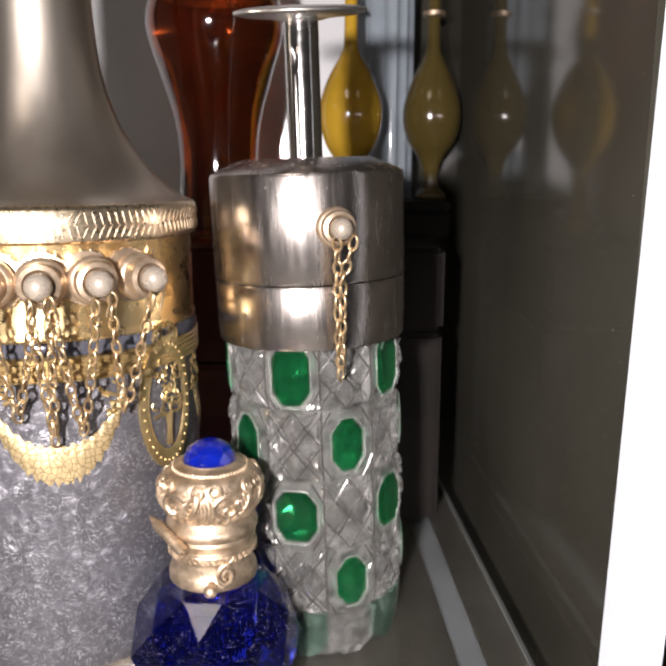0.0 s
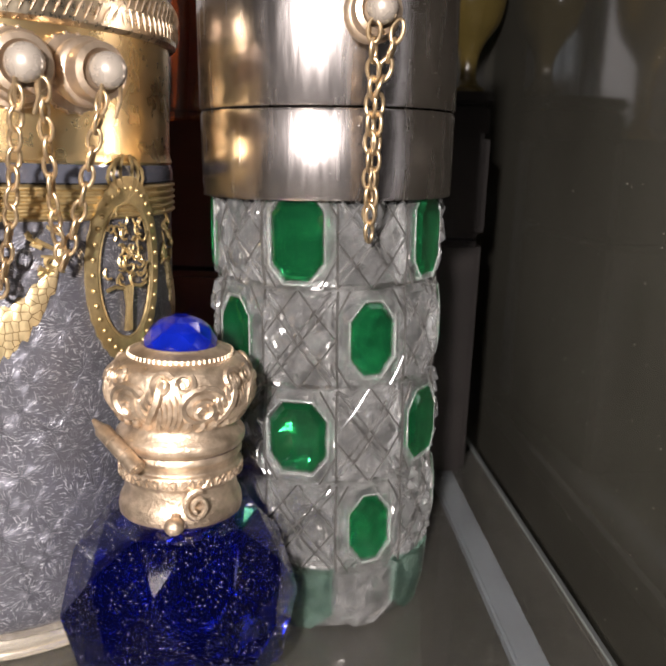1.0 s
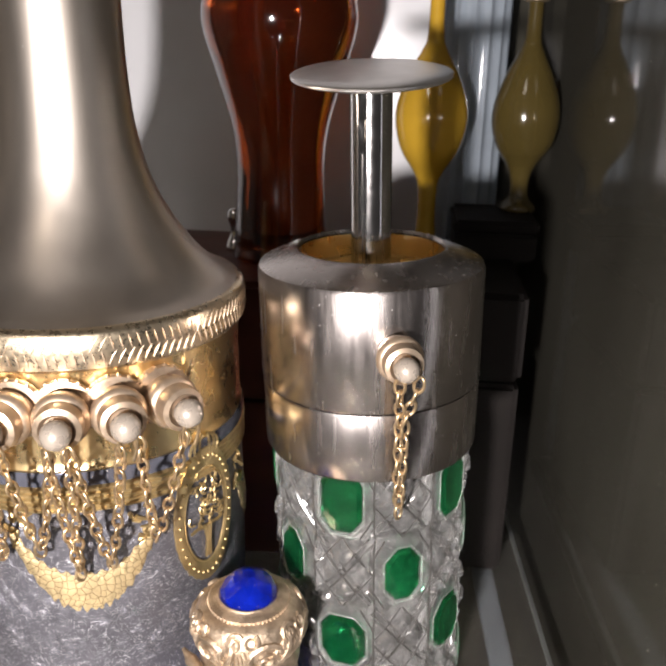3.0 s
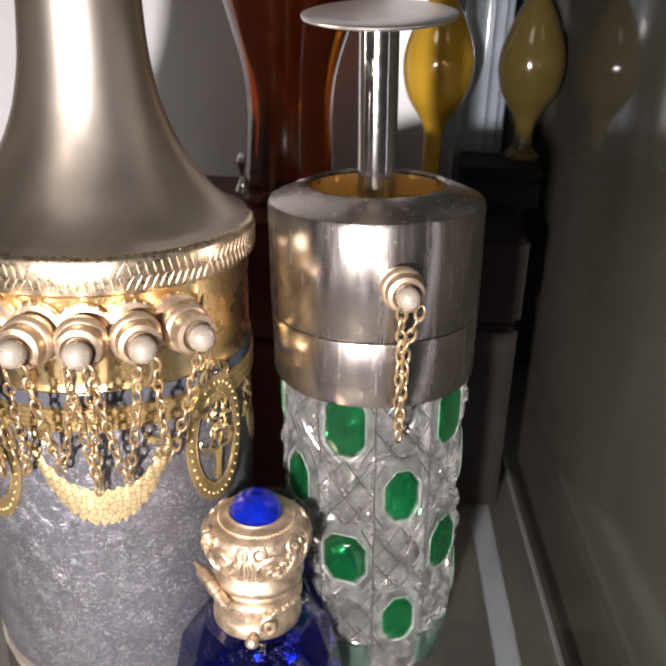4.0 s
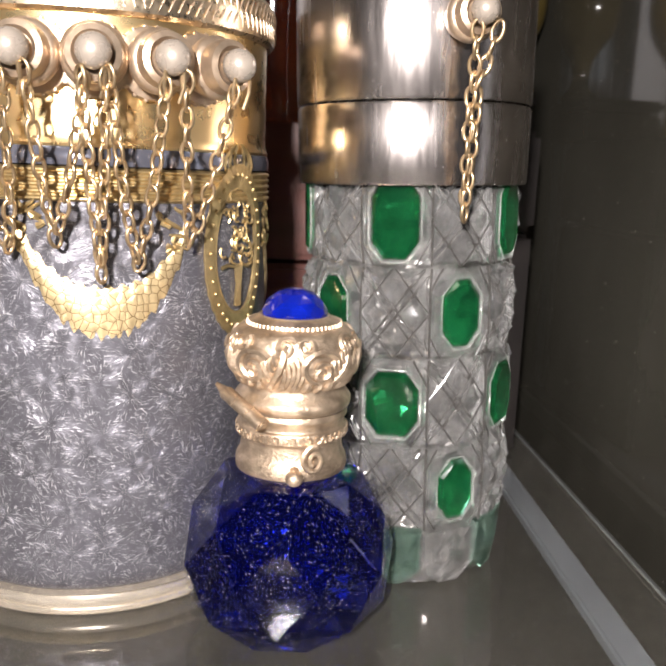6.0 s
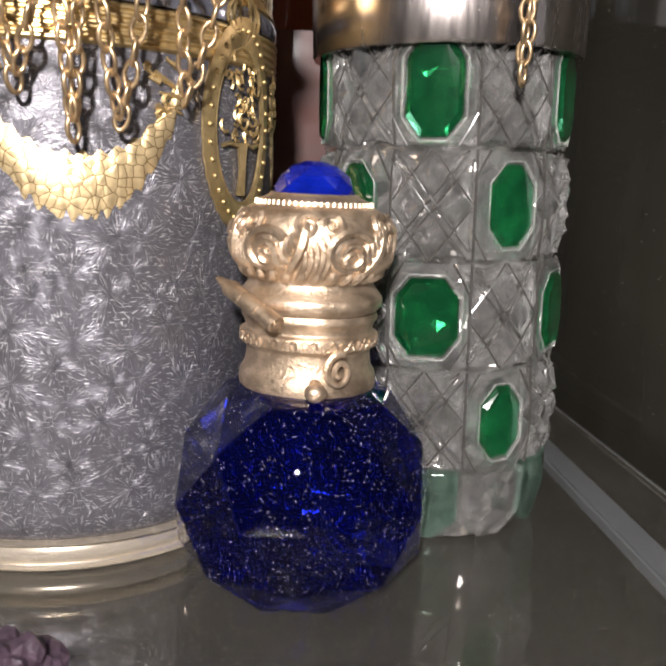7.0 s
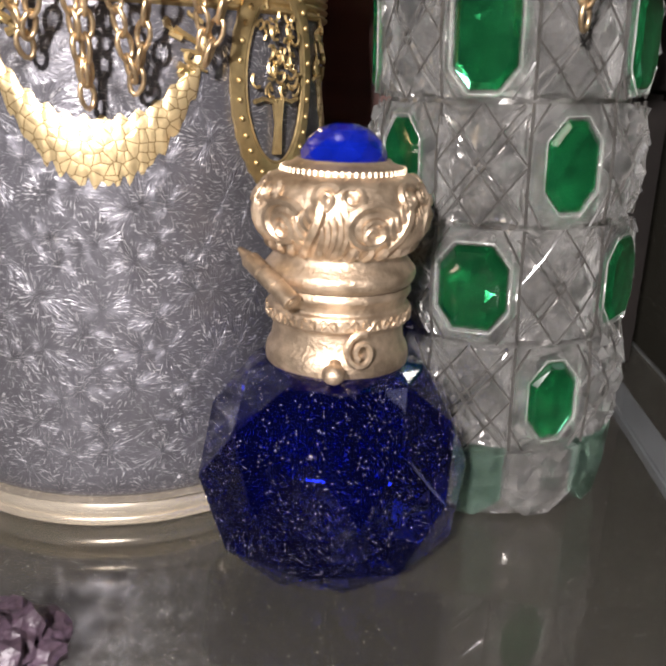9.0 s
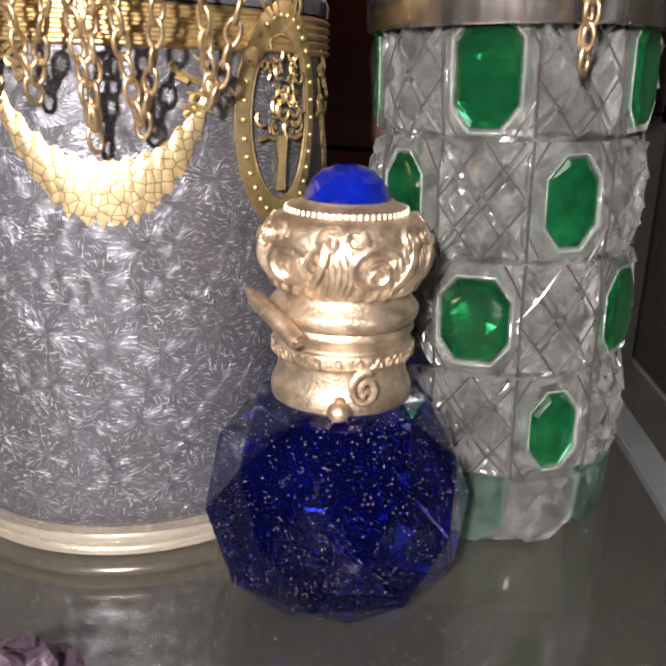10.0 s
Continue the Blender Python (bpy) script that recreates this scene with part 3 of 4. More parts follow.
def swag(centre):
    bm = bmesh.new()
    uv = bm.loops.layers.uv.new("UVMap")
    n, m = 72, 6
    grid = []
    for i in range(n + 1):
        u = i / n * 2 - 1
        az = centre + 24.5 * u
        top = 0.0506 + 0.0092 * abs(u) ** 2.5
        wide = 0.0066 * (1 - 0.58 * abs(u) ** 1.8) + 0.0008 * abs(math.sin(9.5 * math.pi * u)) + random.uniform(-0.00025, 0.00025)
        topj = top + 0.00035 * math.sin(13 * math.pi * u)
        grid.append([(az, topj - wide * j / m) for j in range(m + 1)])
    vs = [[bm.verts.new(on_glass(a, z, 0.0003 * math.sin(math.pi * j / m))) for j, (a, z) in enumerate(row)] for row in grid]
    ws = [[bm.verts.new(cyl(a, z, R - 0.0002)) for a, z in (row[0], row[-1])] for row in grid]
    for i in range(n):
        for j in range(m):
            f = bm.faces.new((vs[i][j], vs[i][j + 1], vs[i + 1][j + 1], vs[i + 1][j]))
            for lp, (ii, jj) in zip(f.loops, ((i, j), (i, j + 1), (i + 1, j + 1), (i + 1, j))):
                lp[uv].uv = (grid[ii][jj][0] * R * 17.45, grid[ii][jj][1] * 1000)
        bm.faces.new((vs[i][0], vs[i + 1][0], ws[i + 1][0], ws[i][0]))
        bm.faces.new((vs[i][m], ws[i][1], ws[i + 1][1], vs[i + 1][m]))
    ob = part("swag", bm, M_LACE, big, "hanging crescent of gilt lace work")
    # sprigs that climb from the ends to the gilt bands
    bm = bmesh.new()
    for side in (-1, 1):
        for j in range(9):
            a0, z0 = centre + side * random.uniform(17, 25), random.uniform(0.0555, 0.061)
            da, dz = random.uniform(-2.5, 2.5), random.uniform(-0.0016, 0.0022)
            pts = [on_glass(a0 + da * t + 1.6 * math.sin(3.2 * t + j), z0 + dz * t, 0.0001) for t in (0, 0.25, 0.5, 0.75, 1, 1.3)]
            tube(pts, 0.0004, 5, bm, taper=lambda t: 1.2 - 0.8 * t)
    part("sprig_work", bm, M_GILT, ob)["kind"] = "stuff"


def medallion(centre):
    cz, ha, hz = 0.0549, 14.8, 0.0132
    bm = bmesh.new()
    n = 64
    prof = ((1.0, 0.0), (1.0, 0.0004), (0.92, 0.0005), (0.76, 0.0005), (0.72, 0.0002))
    rings = []
    for s, lift in prof:
        ring = []
        for k in range(n):
            a = 2 * math.pi * k / n
            w = s + (0.012 * math.sin(a * 30) if s == 1.0 else 0)
            ring.append(bm.verts.new(on_glass(centre + ha * w * math.cos(a), cz + hz * w * math.sin(a), lift)))
        rings.append(ring)
    for a, b in zip(rings, rings[1:]):
        for k in range(n):
            bm.faces.new((a[k], a[(k + 1) % n], b[(k + 1) % n], b[k]))
    frame_ob = part("medallion", bm, M_GILT, big, "oval gilt medallion with a tree inside a beaded frame")
    bead = bpy.data.meshes.new("bead")
    tmp = ball((0, 0, 0), 0.00036, None, 8, 5)
    tmp.to_mesh(bead)
    tmp.free()
    bead.polygons.foreach_set("use_smooth", [True] * len(bead.polygons))
    bead.materials.append(M_GILT)
    for k in range(34):
        a = 2 * math.pi * k / 34
        share("bead", bead, frame_ob, Matrix.Translation(on_glass(centre + ha * 0.86 * math.cos(a), cz + hz * 0.88 * math.sin(a), 0.0005)))
    bm = bmesh.new()
    rim = [on_glass(centre + ha * 0.70 * math.cos(2 * math.pi * k / 48), cz + hz * 0.72 * math.sin(2 * math.pi * k / 48), 0.0002) for k in range(48)]
    tube(rim, 0.0002, 5, bm, loop=True)
    # trunk, ground line and boughs
    for s in (-1, 0, 1):
        tube([on_glass(centre + s * 0.9, cz - 0.0085, 0.0002), on_glass(centre + s * 0.5, cz - 0.005, 0.0004), on_glass(centre + s * 1.4, cz - 0.002, 0.0003)], 0.00035, 5, bm)
    tube([on_glass(centre + a, cz - 0.0022 + 0.0002 * math.sin(a), 0.0003) for a in (-8, -5, -2.5, 0, 2.5, 5, 8)], 0.0003, 5, bm)
    for j in range(46):
        a0, z0 = random.uniform(-7.5, 7.5), random.uniform(-0.0015, 0.0085)
        if (a0 / 9.0) ** 2 + (z0 / 0.0095) ** 2 > 0.9:
            continue
        t0 = random.uniform(0, 6.28)
        pts = [on_glass(centre + a0 + 1.4 * math.cos(t0 + t), cz + z0 + 0.0008 * math.sin(t0 + t), 0.0002 + 0.0001 * t) for t in (0, 0.8, 1.6, 2.4, 3.2)]
        tube(pts, 0.0002, 4, bm)
    part("tree_relief", bm, M_GILT, frame_ob)
    # crowning sprays above the frame
    bm = bmesh.new()
    for s in (-1, 1):
        for q in (0.35, 0.7, 1.0):
            tube([on_glass(centre + s * 7 * q * math.sin(t), cz + 0.0105 + 0.0034 * t / 1.5 - 0.001 * q, 0.0003) for t in (0, 0.5, 1.0, 1.5, 2.0, 2.6)], 0.00026, 5, bm)
    part("spray", bm, M_GILT, frame_ob)["kind"] = "stuff"


for k in range(4):
    swag(16.5 + 90 * k)
    medallion(61.5 + 90 * k)

# pearl knobs and their chains round the collar
NECK_R = R + 0.0099
for k in range(-1, 4):
    knob(big, 15 * k, 0.0807, R - 0.0002, 1.07)
bm_vine = bmesh.new()
for k in range(-2, 4):
    a = 15 * k
    pts = [cyl(a + 3 + 9 * t, 0.0815 + 0.0028 * math.sin(2 * math.pi * t + 0.6) + 0.0018 * t, R + 0.0006) for t in [q / 12 for q in range(13)]]
    tube(pts, 0.00045, 5, bm_vine, taper=lambda t: 0.5 + 0.7 * math.sin(math.pi * t))
part("vine_relief", bm_vine, M_PALEGOLD, big, "winding gilt vine between the knobs")
LOOPS = ((-15, 0, -6.5, 0.0560), (0, 15, 5.0, 0.0575), (15, 30, 24.5, 0.0540), (30, 45, 38.5, 0.0570))
for a, b, low_az, low_z in LOOPS:
    chain(sag(cyl(a + 2.6, 0.0790, NECK_R), cyl(b - 1.6, 0.0780, NECK_R), cyl(low_az, low_z, R + 0.0036)), big, "fine gilt chain hanging in a loop")
chain(sag(cyl(12.6, 0.0786, NECK_R), cyl(17.0, 0.0786, NECK_R), cyl(15.6, 0.0530, R + 0.0036)), big, "fine gilt chain hanging in a narrow loop")
chain(sag(cyl(-16.6, 0.0786, NECK_R), cyl(-13.4, 0.0786, NECK_R), cyl(-15.4, 0.0540, R + 0.0036)), big, "fine gilt chain hanging in a narrow loop")
# wire hooks by which the chains hang from the pearls
for k in range(-1, 4):
    hook = bmesh.new()
    for side in (-1, 1):
        tube([cyl(15 * k + 1.0 * side, 0.0797, NECK_R - 0.0004), cyl(15 * k + 1.9 * side, 0.0788, NECK_R + 0.0001), cyl(15 * k + 2.0 * side, 0.0772, NECK_R - 0.0002), cyl(15 * k + 1.2 * side, 0.0752, NECK_R - 0.0006)], 0.00028, 6, hook)
    part("hook", hook, M_CHAIN, big, "bent gilt wire hook")

# ---------------- green and clear cut-glass atomiser ----------------
LEAN = -1.8
atom = thing("atomizer_bottle", -0.0022, 0.1627, 0.0, "cut-glass atomiser with green panels, silver cap and plunger", "perfume bottle", "bottles on the shelf", lean=LEAN)
COLS, AZ0, GR = 10, -13.5, 0.0172
ROWZ = [0.0680, 0.0537, 0.0393, 0.0248, 0.0106]
# added metallic core; its jittered facets stand in for refracted sparkle
core = lathe([(0.0, 0.0)] + [(0.0140, 0.0), (0.0150, 0.0006)] + [(0.0153, 0.003 + 0.0021 * k) for k in range(31)] + [(0.0, 0.0675)], COLS * 4)
for v in core.verts:
    r = math.hypot(v.co.x, v.co.y)
    if r > 0.0151:
        f = 1 + random.uniform(-0.035, 0.02)
        v.co.x, v.co.y, v.co.z = v.co.x * f, v.co.y * f, v.co.z + random.uniform(-0.0006, 0.0006)
part("sparkle_core", core, M_CORE, atom, "added metallic core that stands in for the sparkle of the cut glass", smooth=False)


def cell_point(col, u, v, row, lift):
    """u, v from -1 to 1 across a flat panel of the ten-sided body."""
    a = radians(AZ0 + 36 * col)
    half = GR * math.tan(radians(18))
    zc, hz = (ROWZ[row] + ROWZ[row + 1]) / 2, (ROWZ[row] - ROWZ[row + 1]) / 2
    bulge = 0.0006 * (1 - v * v)
    x, d = u * half, GR * math.cos(radians(9)) + lift + bulge - 0.0012 * u * u
    return Vector((x * math.cos(a) + d * math.sin(a), x * math.sin(a) - d * math.cos(a), zc + v * hz))


def cut_panel(col, row):
    """A clear panel cut with crossing grooves into pyramids."""
    bm = bmesh.new()
    g = 0.955
    memo = {}

    def vert(u, v, lift):
        key = (round(u, 3), round(v, 3), lift)
        if key not in memo:
            memo[key] = bm.verts.new(cell_point(col, u * g, v * g, row, lift))
        return memo[key]

    low = -0.0011
    quads = [((0, 0), (0.5, 0.5), (1, 0), (0.5, -0.5)), ((0, 0), (-0.5, -0.5), (-1, 0), (-0.5, 0.5)),
             ((0, 0), (-0.5, 0.5), (0, 1), (0.5, 0.5)), ((0, 0), (0.5, -0.5), (0, -1), (-0.5, -0.5))]
    tris = [((0.5, 0.5), (0, 1), (1, 1)), ((0.5, 0.5), (1, 1), (1, 0))]
    tris = [tuple((u * sx, v * sy) for u, v in t) for t in tris for sx in (1, -1) for sy in (1, -1)]
    for shape in quads + tris:
        cu, cv = sum(p[0] for p in shape) / len(shape), sum(p[1] for p in shape) / len(shape)
        shift = random.uniform(-0.05, 0.05)
        rim = [vert(u, v, low) for u, v in shape]
        ins = []
        for u, v in shape:
            s = 0.45
            ins.append(bm.verts.new(cell_point(col, (cu + (u - cu) * s + shift) * g, (cv + (v - cv) * s) * g, row, 0.0007 + random.uniform(-0.0007, 0.0004))))
        m = len(shape)
        for k in range(m):
            bm.faces.new((rim[k], rim[(k + 1) % m], ins[(k + 1) % m], ins[k]))
        bm.faces.new(ins)
    border = [e for e in bm.edges if len(e.link_faces) == 1]
    made = bmesh.ops.extrude_edge_only(bm, edges=border)
    a = radians(AZ0 + 36 * col)
    out = Vector((math.sin(a), -math.cos(a), 0))
    for v in made["geom"]:
        if isinstance(v, bmesh.types.BMVert):
            v.co -= out * 0.0009
    panel = part("cut_panel", bm, M_CLEAR, atom, smooth=False)
    panel.visible_shadow = False
    # dark tubes draw the shade seen along the crossing cuts
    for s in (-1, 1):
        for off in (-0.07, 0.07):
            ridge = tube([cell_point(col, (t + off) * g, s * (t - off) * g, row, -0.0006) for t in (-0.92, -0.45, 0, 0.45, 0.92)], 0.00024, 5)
            part("groove_shade", ridge, M_RIDGE, panel).visible_shadow = False
    return panel


def green_panel(col, row, small=1.0):
    """A clear bevelled setting with a green eight-sided pane in it."""
    bm = bmesh.new()
    g = 0.955
    w, h, c = (0.66, 0.58, 0.75, 0.56)[row], (0.84, 0.73, 0.72, 0.71)[row], 0.36
    shape = [(-w + c, h), (w - c, h), (w, h - c), (w, -h + c), (w - c, -h), (-w + c, -h), (-w, -h + c), (-w, h - c)]
    rect = [(-w + c, 1), (w - c, 1), (1, 1), (1, -1), (w - c, -1), (-w + c, -1), (-1, -1), (-1, 1)]
    o = [bm.verts.new(cell_point(col, u * g, v * g, row, -0.0005)) for u, v in rect]
    i = [bm.verts.new(cell_point(col, u * 1.10, v * 1.07, row, 0.0006)) for u, v in shape]
    q = [bm.verts.new(cell_point(col, u * 1.02, v * 1.0, row, 0.0001)) for u, v in shape]
    base = [bm.verts.new(cell_point(col, u * g, v * g, row, -0.0014)) for u, v in rect]
    for a, b in ((base, o), (o, i), (i, q)):
        for k in range(8):
            bm.faces.new((a[k], a[(k + 1) % 8], b[(k + 1) % 8], b[k]))
    setting = part("panel_setting", bm, M_CLEAR, atom, smooth=False)
    setting.visible_shadow = False
    rim = tube([cell_point(col, u * 1.10, v * 1.07, row, 0.0005) for u, v in shape], 0.00013, 4, loop=True)
    part("rim", rim, M_RIM, setting).visible_shadow = False
    bm = bmesh.new()
    lv = [(1.0, -0.0004), (0.98, 0.0003), (0.80, 0.0007)]
    rings = [[bm.verts.new(cell_point(col, u * s, v * (s if s > 0.9 else s * 1.07), row, lift)) for u, v in shape] for s, lift in lv]
    for a, b in zip(rings, rings[1:]):
        for k in range(8):
            bm.faces.new((a[k], a[(k + 1) % 8], b[(k + 1) % 8], b[k]))
    bm.faces.new(rings[-1])
    bm.faces.new(rings[0][::-1])
    part("green_pane", bm, M_GREEN, setting, "green eight-sided glass pane", smooth=False).visible_shadow = False


for row in range(4):
    for col in range(COLS):
        if (row + col) % 2 == 0:
            green_panel(col, row)
        else:
            cut_panel(col, row)

# a dark tube, shade drawn along one cut of the glass
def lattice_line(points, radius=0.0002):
    part("groove_shade", tube(points, radius, 5), M_RIDGE, atom).visible_shadow = False


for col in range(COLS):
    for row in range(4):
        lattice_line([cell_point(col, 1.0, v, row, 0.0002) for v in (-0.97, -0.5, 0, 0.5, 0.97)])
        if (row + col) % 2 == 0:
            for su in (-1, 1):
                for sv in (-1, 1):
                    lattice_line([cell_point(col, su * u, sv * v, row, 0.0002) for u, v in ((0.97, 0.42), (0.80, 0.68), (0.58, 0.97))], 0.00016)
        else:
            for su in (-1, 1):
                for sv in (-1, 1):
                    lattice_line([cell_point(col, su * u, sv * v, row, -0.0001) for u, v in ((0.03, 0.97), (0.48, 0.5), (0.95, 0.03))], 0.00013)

# scalloped foot of the glass, green where a pane would follow
for col in range(COLS):
    bm = bmesh.new()
    a = radians(AZ0 + 36 * col)
    top = 0.0104
    pts = [(-1, top, 0.0165), (0, top + 0.0002, 0.0174), (1, top, 0.0165), (1, 0.0035, 0.0159), (0.35, 0.0008, 0.0161), (-0.35, 0.0008, 0.0161), (-1, 0.0035, 0.0159)]
    vs, back = [], []
    for u, z, d in pts:
        x = u * d * math.tan(radians(18)) * 0.96
        vs.append(bm.verts.new((x * math.cos(a) + d * math.sin(a), x * math.sin(a) - d * math.cos(a), z)))
        db = d - 0.002
        back.append(bm.verts.new((x * math.cos(a) + db * math.sin(a), x * math.sin(a) - db * math.cos(a), z)))
    c = bm.verts.new((0.0177 * math.sin(a), -0.0177 * math.cos(a), 0.0068))
    for k in range(len(vs)):
        j = (k + 1) % len(vs)
        bm.faces.new((vs[k], vs[j], c))
        bm.faces.new((vs[j], vs[k], back[k], back[j]))
    part("foot_facet", bm, M_PALEGREEN if col % 2 == 0 else M_CLEAR, atom, smooth=False).visible_shadow = False

# cap, collar, plunger
part("cap_collar", lathe([(0.0176, 0.0660), (0.0188, 0.0660), (0.0190, 0.0664), (0.0192, 0.0776), (0.0190, 0.0780), (0.0170, 0.0780)], 128), M_SILVER, atom, "lower silver band below the cap seam")
part("cap", lathe([(0.0170, 0.0783), (0.0191, 0.0783), (0.0193, 0.0787), (0.0194, 0.0978), (0.0191, 0.0985), (0.0186, 0.0988), (0.0131, 0.1011), (0.0127, 0.1012), (0.0124, 0.1006)], 128), M_SILVER, atom, "brushed silver cap with scratches")
part("cap_lining", lathe([(0.01245, 0.1003), (0.0123, 0.0965), (0.0112, 0.0962), (0.0110, 0.0950), (0.0036, 0.0948)], 96), M_GOLD, atom, "gilt lining of the cap opening")
stem = bmesh.new()
n = 40
zs = [0.0946, 0.0958, 0.1165, 0.1205, 0.1220, 0.1275]
rings = []
for z in zs:
    ring = []
    for k in range(n):
        az = 360 * k / n
        d = abs((az - 336 + 180) % 360 - 180)
        r = 0.0034
        if d < 12 and z < 0.1215:
            r = 0.0027
        ring.append(stem.verts.new(cyl(az, z, r)))
    rings.append(ring)
for a, b in zip(rings, rings[1:]):
    for k in range(n):
        stem.faces.new((a[k], a[(k + 1) % n], b[(k + 1) % n], b[k]))
part("plunger_stem", stem, M_CHROME, atom, "polished steel stem with a slot")
disc = part("plunger_disc", lathe(smooth_profile([(0.0, 0.1268), (0.0036, 0.1270), (0.0060, 0.1275), (0.0100, 0.1278), (0.0125, 0.1283), (0.0129, 0.1287), (0.0126, 0.1291), (0.0096, 0.1296), (0.0, 0.1299)], 4), 96), M_DISC, atom, "round polished finger disc")
disc.matrix_local = Matrix.Translation((0, 0, 0.1283)) @ Matrix.Rotation(radians(8), 4, "X") @ Matrix.Translation((0, 0, -0.1283))
knob(atom, 14.3, 0.0890, 0.0186, 0.92, "silver-gilt cup with a grey pearl", beaded=False)
kr = 0.0190 + 0.0090
chain(sag(cyl(12.1, 0.0875, kr - 0.001), cyl(18.9, 0.0875, kr - 0.001), cyl(14.0, 0.0790, kr - 0.0035), 8), atom, "fine gilt chain hooked on the knob")
chain(sag(cyl(13.1, 0.0792, kr - 0.0037), cyl(15.7, 0.0792, kr - 0.0037), cyl(15.0, 0.0622, kr - 0.0062), 12), atom, "fine gilt chain hanging over the cap")

# ---------------- small blue scent bottle ----------------
scent = thing("scent_bottle", -0.0225, 0.1379, 0.0, "small faceted dark blue glass scent bottle with gilt hinged top", "perfume bottle", "bottles on the shelf")
bm = bmesh.new()
NF = 9
spec = [(0.0108, 0.0, 0), (0.0152, 0.0046, 0.5), (0.0163, 0.0116, 0), (0.0144, 0.0186, 0.5), (0.0104, 0.0240, 0), (0.0066, 0.0257, 0.5)]
rings = [[bm.verts.new(cyl(360 * (k + off) / NF + 17, z, r * random.uniform(0.985, 1.015))) for k in range(NF)] for r, z, off in spec]
for (a, (_, _, oa)), (b, (_, _, ob_)) in zip(zip(rings, spec), list(zip(rings, spec))[1:]):
    for k in range(NF):
        j = (k + 1) % NF
        if oa == 0:
            bm.faces.new((a[k], a[j], b[k]))
            bm.faces.new((a[j], b[j], b[k]))
        else:
            bm.faces.new((a[k], b[j], b[k]))
            bm.faces.new((a[k], a[j], b[j]))
bm.faces.new(rings[0][::-1])
bm.faces.new(rings[-1])
bmesh.ops.bevel(bm, geom=list(bm.edges), offset=0.00016, segments=1, affect="EDGES")
body_faces = [(f.calc_area(), [v.co.copy() for v in f.verts]) for f in bm.faces]
part("glass_body", bm, M_BLUE, scent, "dark blue faceted glass with fine glints", smooth=False)
# fine pale flecks that catch the light on the facets
rng = random.Random(5)
fv, ff = [], []
for area, corners in body_faces:
    middle = sum(corners, Vector()) / len(corners)
    if middle.z < 0.0008 or middle.y > 0.002 or area < 2e-7:
        continue
    share_here = rng.uniform(0.15, 0.75)
    for _ in range(int(area * 0.42e6 * share_here + rng.random())):
        k = rng.randrange(len(corners))
        a, b = rng.random(), rng.random()
        if a + b > 1:
            a, b = 1 - a, 1 - b
        p = middle + (corners[k] - middle) * a + (corners[(k + 1) % len(corners)] - middle) * b
        size = 0.000030 + 0.000048 * rng.random() ** 3
        n0 = len(fv)
        for d in ((1, 0, 0), (-1, 0, 0), (0, 1, 0), (0, -1, 0), (0, 0, 1), (0, 0, -1)):
            fv.append(tuple(p + Vector(d) * size))
        for i, j, k in ((0, 2, 4), (2, 1, 4), (1, 3, 4), (3, 0, 4), (2, 0, 5), (1, 2, 5), (3, 1, 5), (0, 3, 5)):
            ff.append((n0 + i, n0 + j, n0 + k))
fleck_mesh = bpy.data.meshes.new("fleck_scatter")
fleck_mesh.from_pydata(fv, [], ff)
fleck_mesh.materials.append(M_FLECK)
flecks = share("fleck_scatter", fleck_mesh, scent)
flecks["label"], flecks["kind"] = "tiny pale glints in the blue glass", "stuff"

COLLAR = [(0.0068, 0.0222), (0.0079, 0.0223), (0.0082, 0.0232), (0.0081, 0.0245), (0.0076, 0.0256), (0.0074, 0.0272), (0.0075, 0.0280), (0.0080, 0.0284), (0.0081, 0.0292), (0.0080, 0.0300), (0.0076, 0.0304), (0.0077, 0.0312), (0.0081, 0.0320), (0.0079, 0.0328)]
part("collar", lathe(smooth_profile(COLLAR, 4), 72), M_OLDGOLD, scent, "worn gilt collar with a chased band")
LID = [(0.0079, 0.0329), (0.0084, 0.0336), (0.0085, 0.0346), (0.0080, 0.0354), (0.0075, 0.0362), (0.0074, 0.0370), (0.0080, 0.0380), (0.0091, 0.0398), (0.0094, 0.0418), (0.0091, 0.0438), (0.0082, 0.0455), (0.0068, 0.0463), (0.0064, 0.0464)]
lid = part("lid", lathe(smooth_profile(LID, 4), 72), M_OLDGOLD, scent, "bulbous gilt lid with scrolled relief")


def lid_r(z):
    for (r0, z0), (r1, z1) in zip(LID, LID[1:]):
        if z0 <= z <= z1:
            return r0 + (r1 - r0) * (z - z0) / (z1 - z0)
    return 0.0075


def scroll(bm, az, z, size, hand, turns=1.6, thick=0.00038):
    pts = []
    n = 20
    for k in range(n + 1):
        t = k / n
        a = turns * 2 * math.pi * t + (0.6 if hand > 0 else 2.2)
        rr = size * (1 - 0.78 * t)
        zz = z + rr * math.sin(a)
        aa = az + hand * math.degrees(rr * math.cos(a) / 0.0090)
        pts.append(cyl(aa, zz, lid_r(zz) + 0.0001))
    tube(pts, thick, 6, bm, taper=lambda t: 1.25 - 0.6 * t)


def leaf(bm, az, z, daz, dz, bend, thick=0.00055):
    """A tapering leaf on the lid from (az, z), bowed sideways by bend degrees."""
    pts = []
    for q in range(9):
        t = q / 8
        zz = z + dz * t
        pts.append(cyl(az + daz * t + bend * math.sin(math.pi * t), zz, lid_r(zz) + 0.00005))
    tube(pts, thick, 6, bm, taper=lambda t: 0.15 + math.sin(math.pi * min(1.0, 0.12 + 0.86 * t)) ** 0.8)


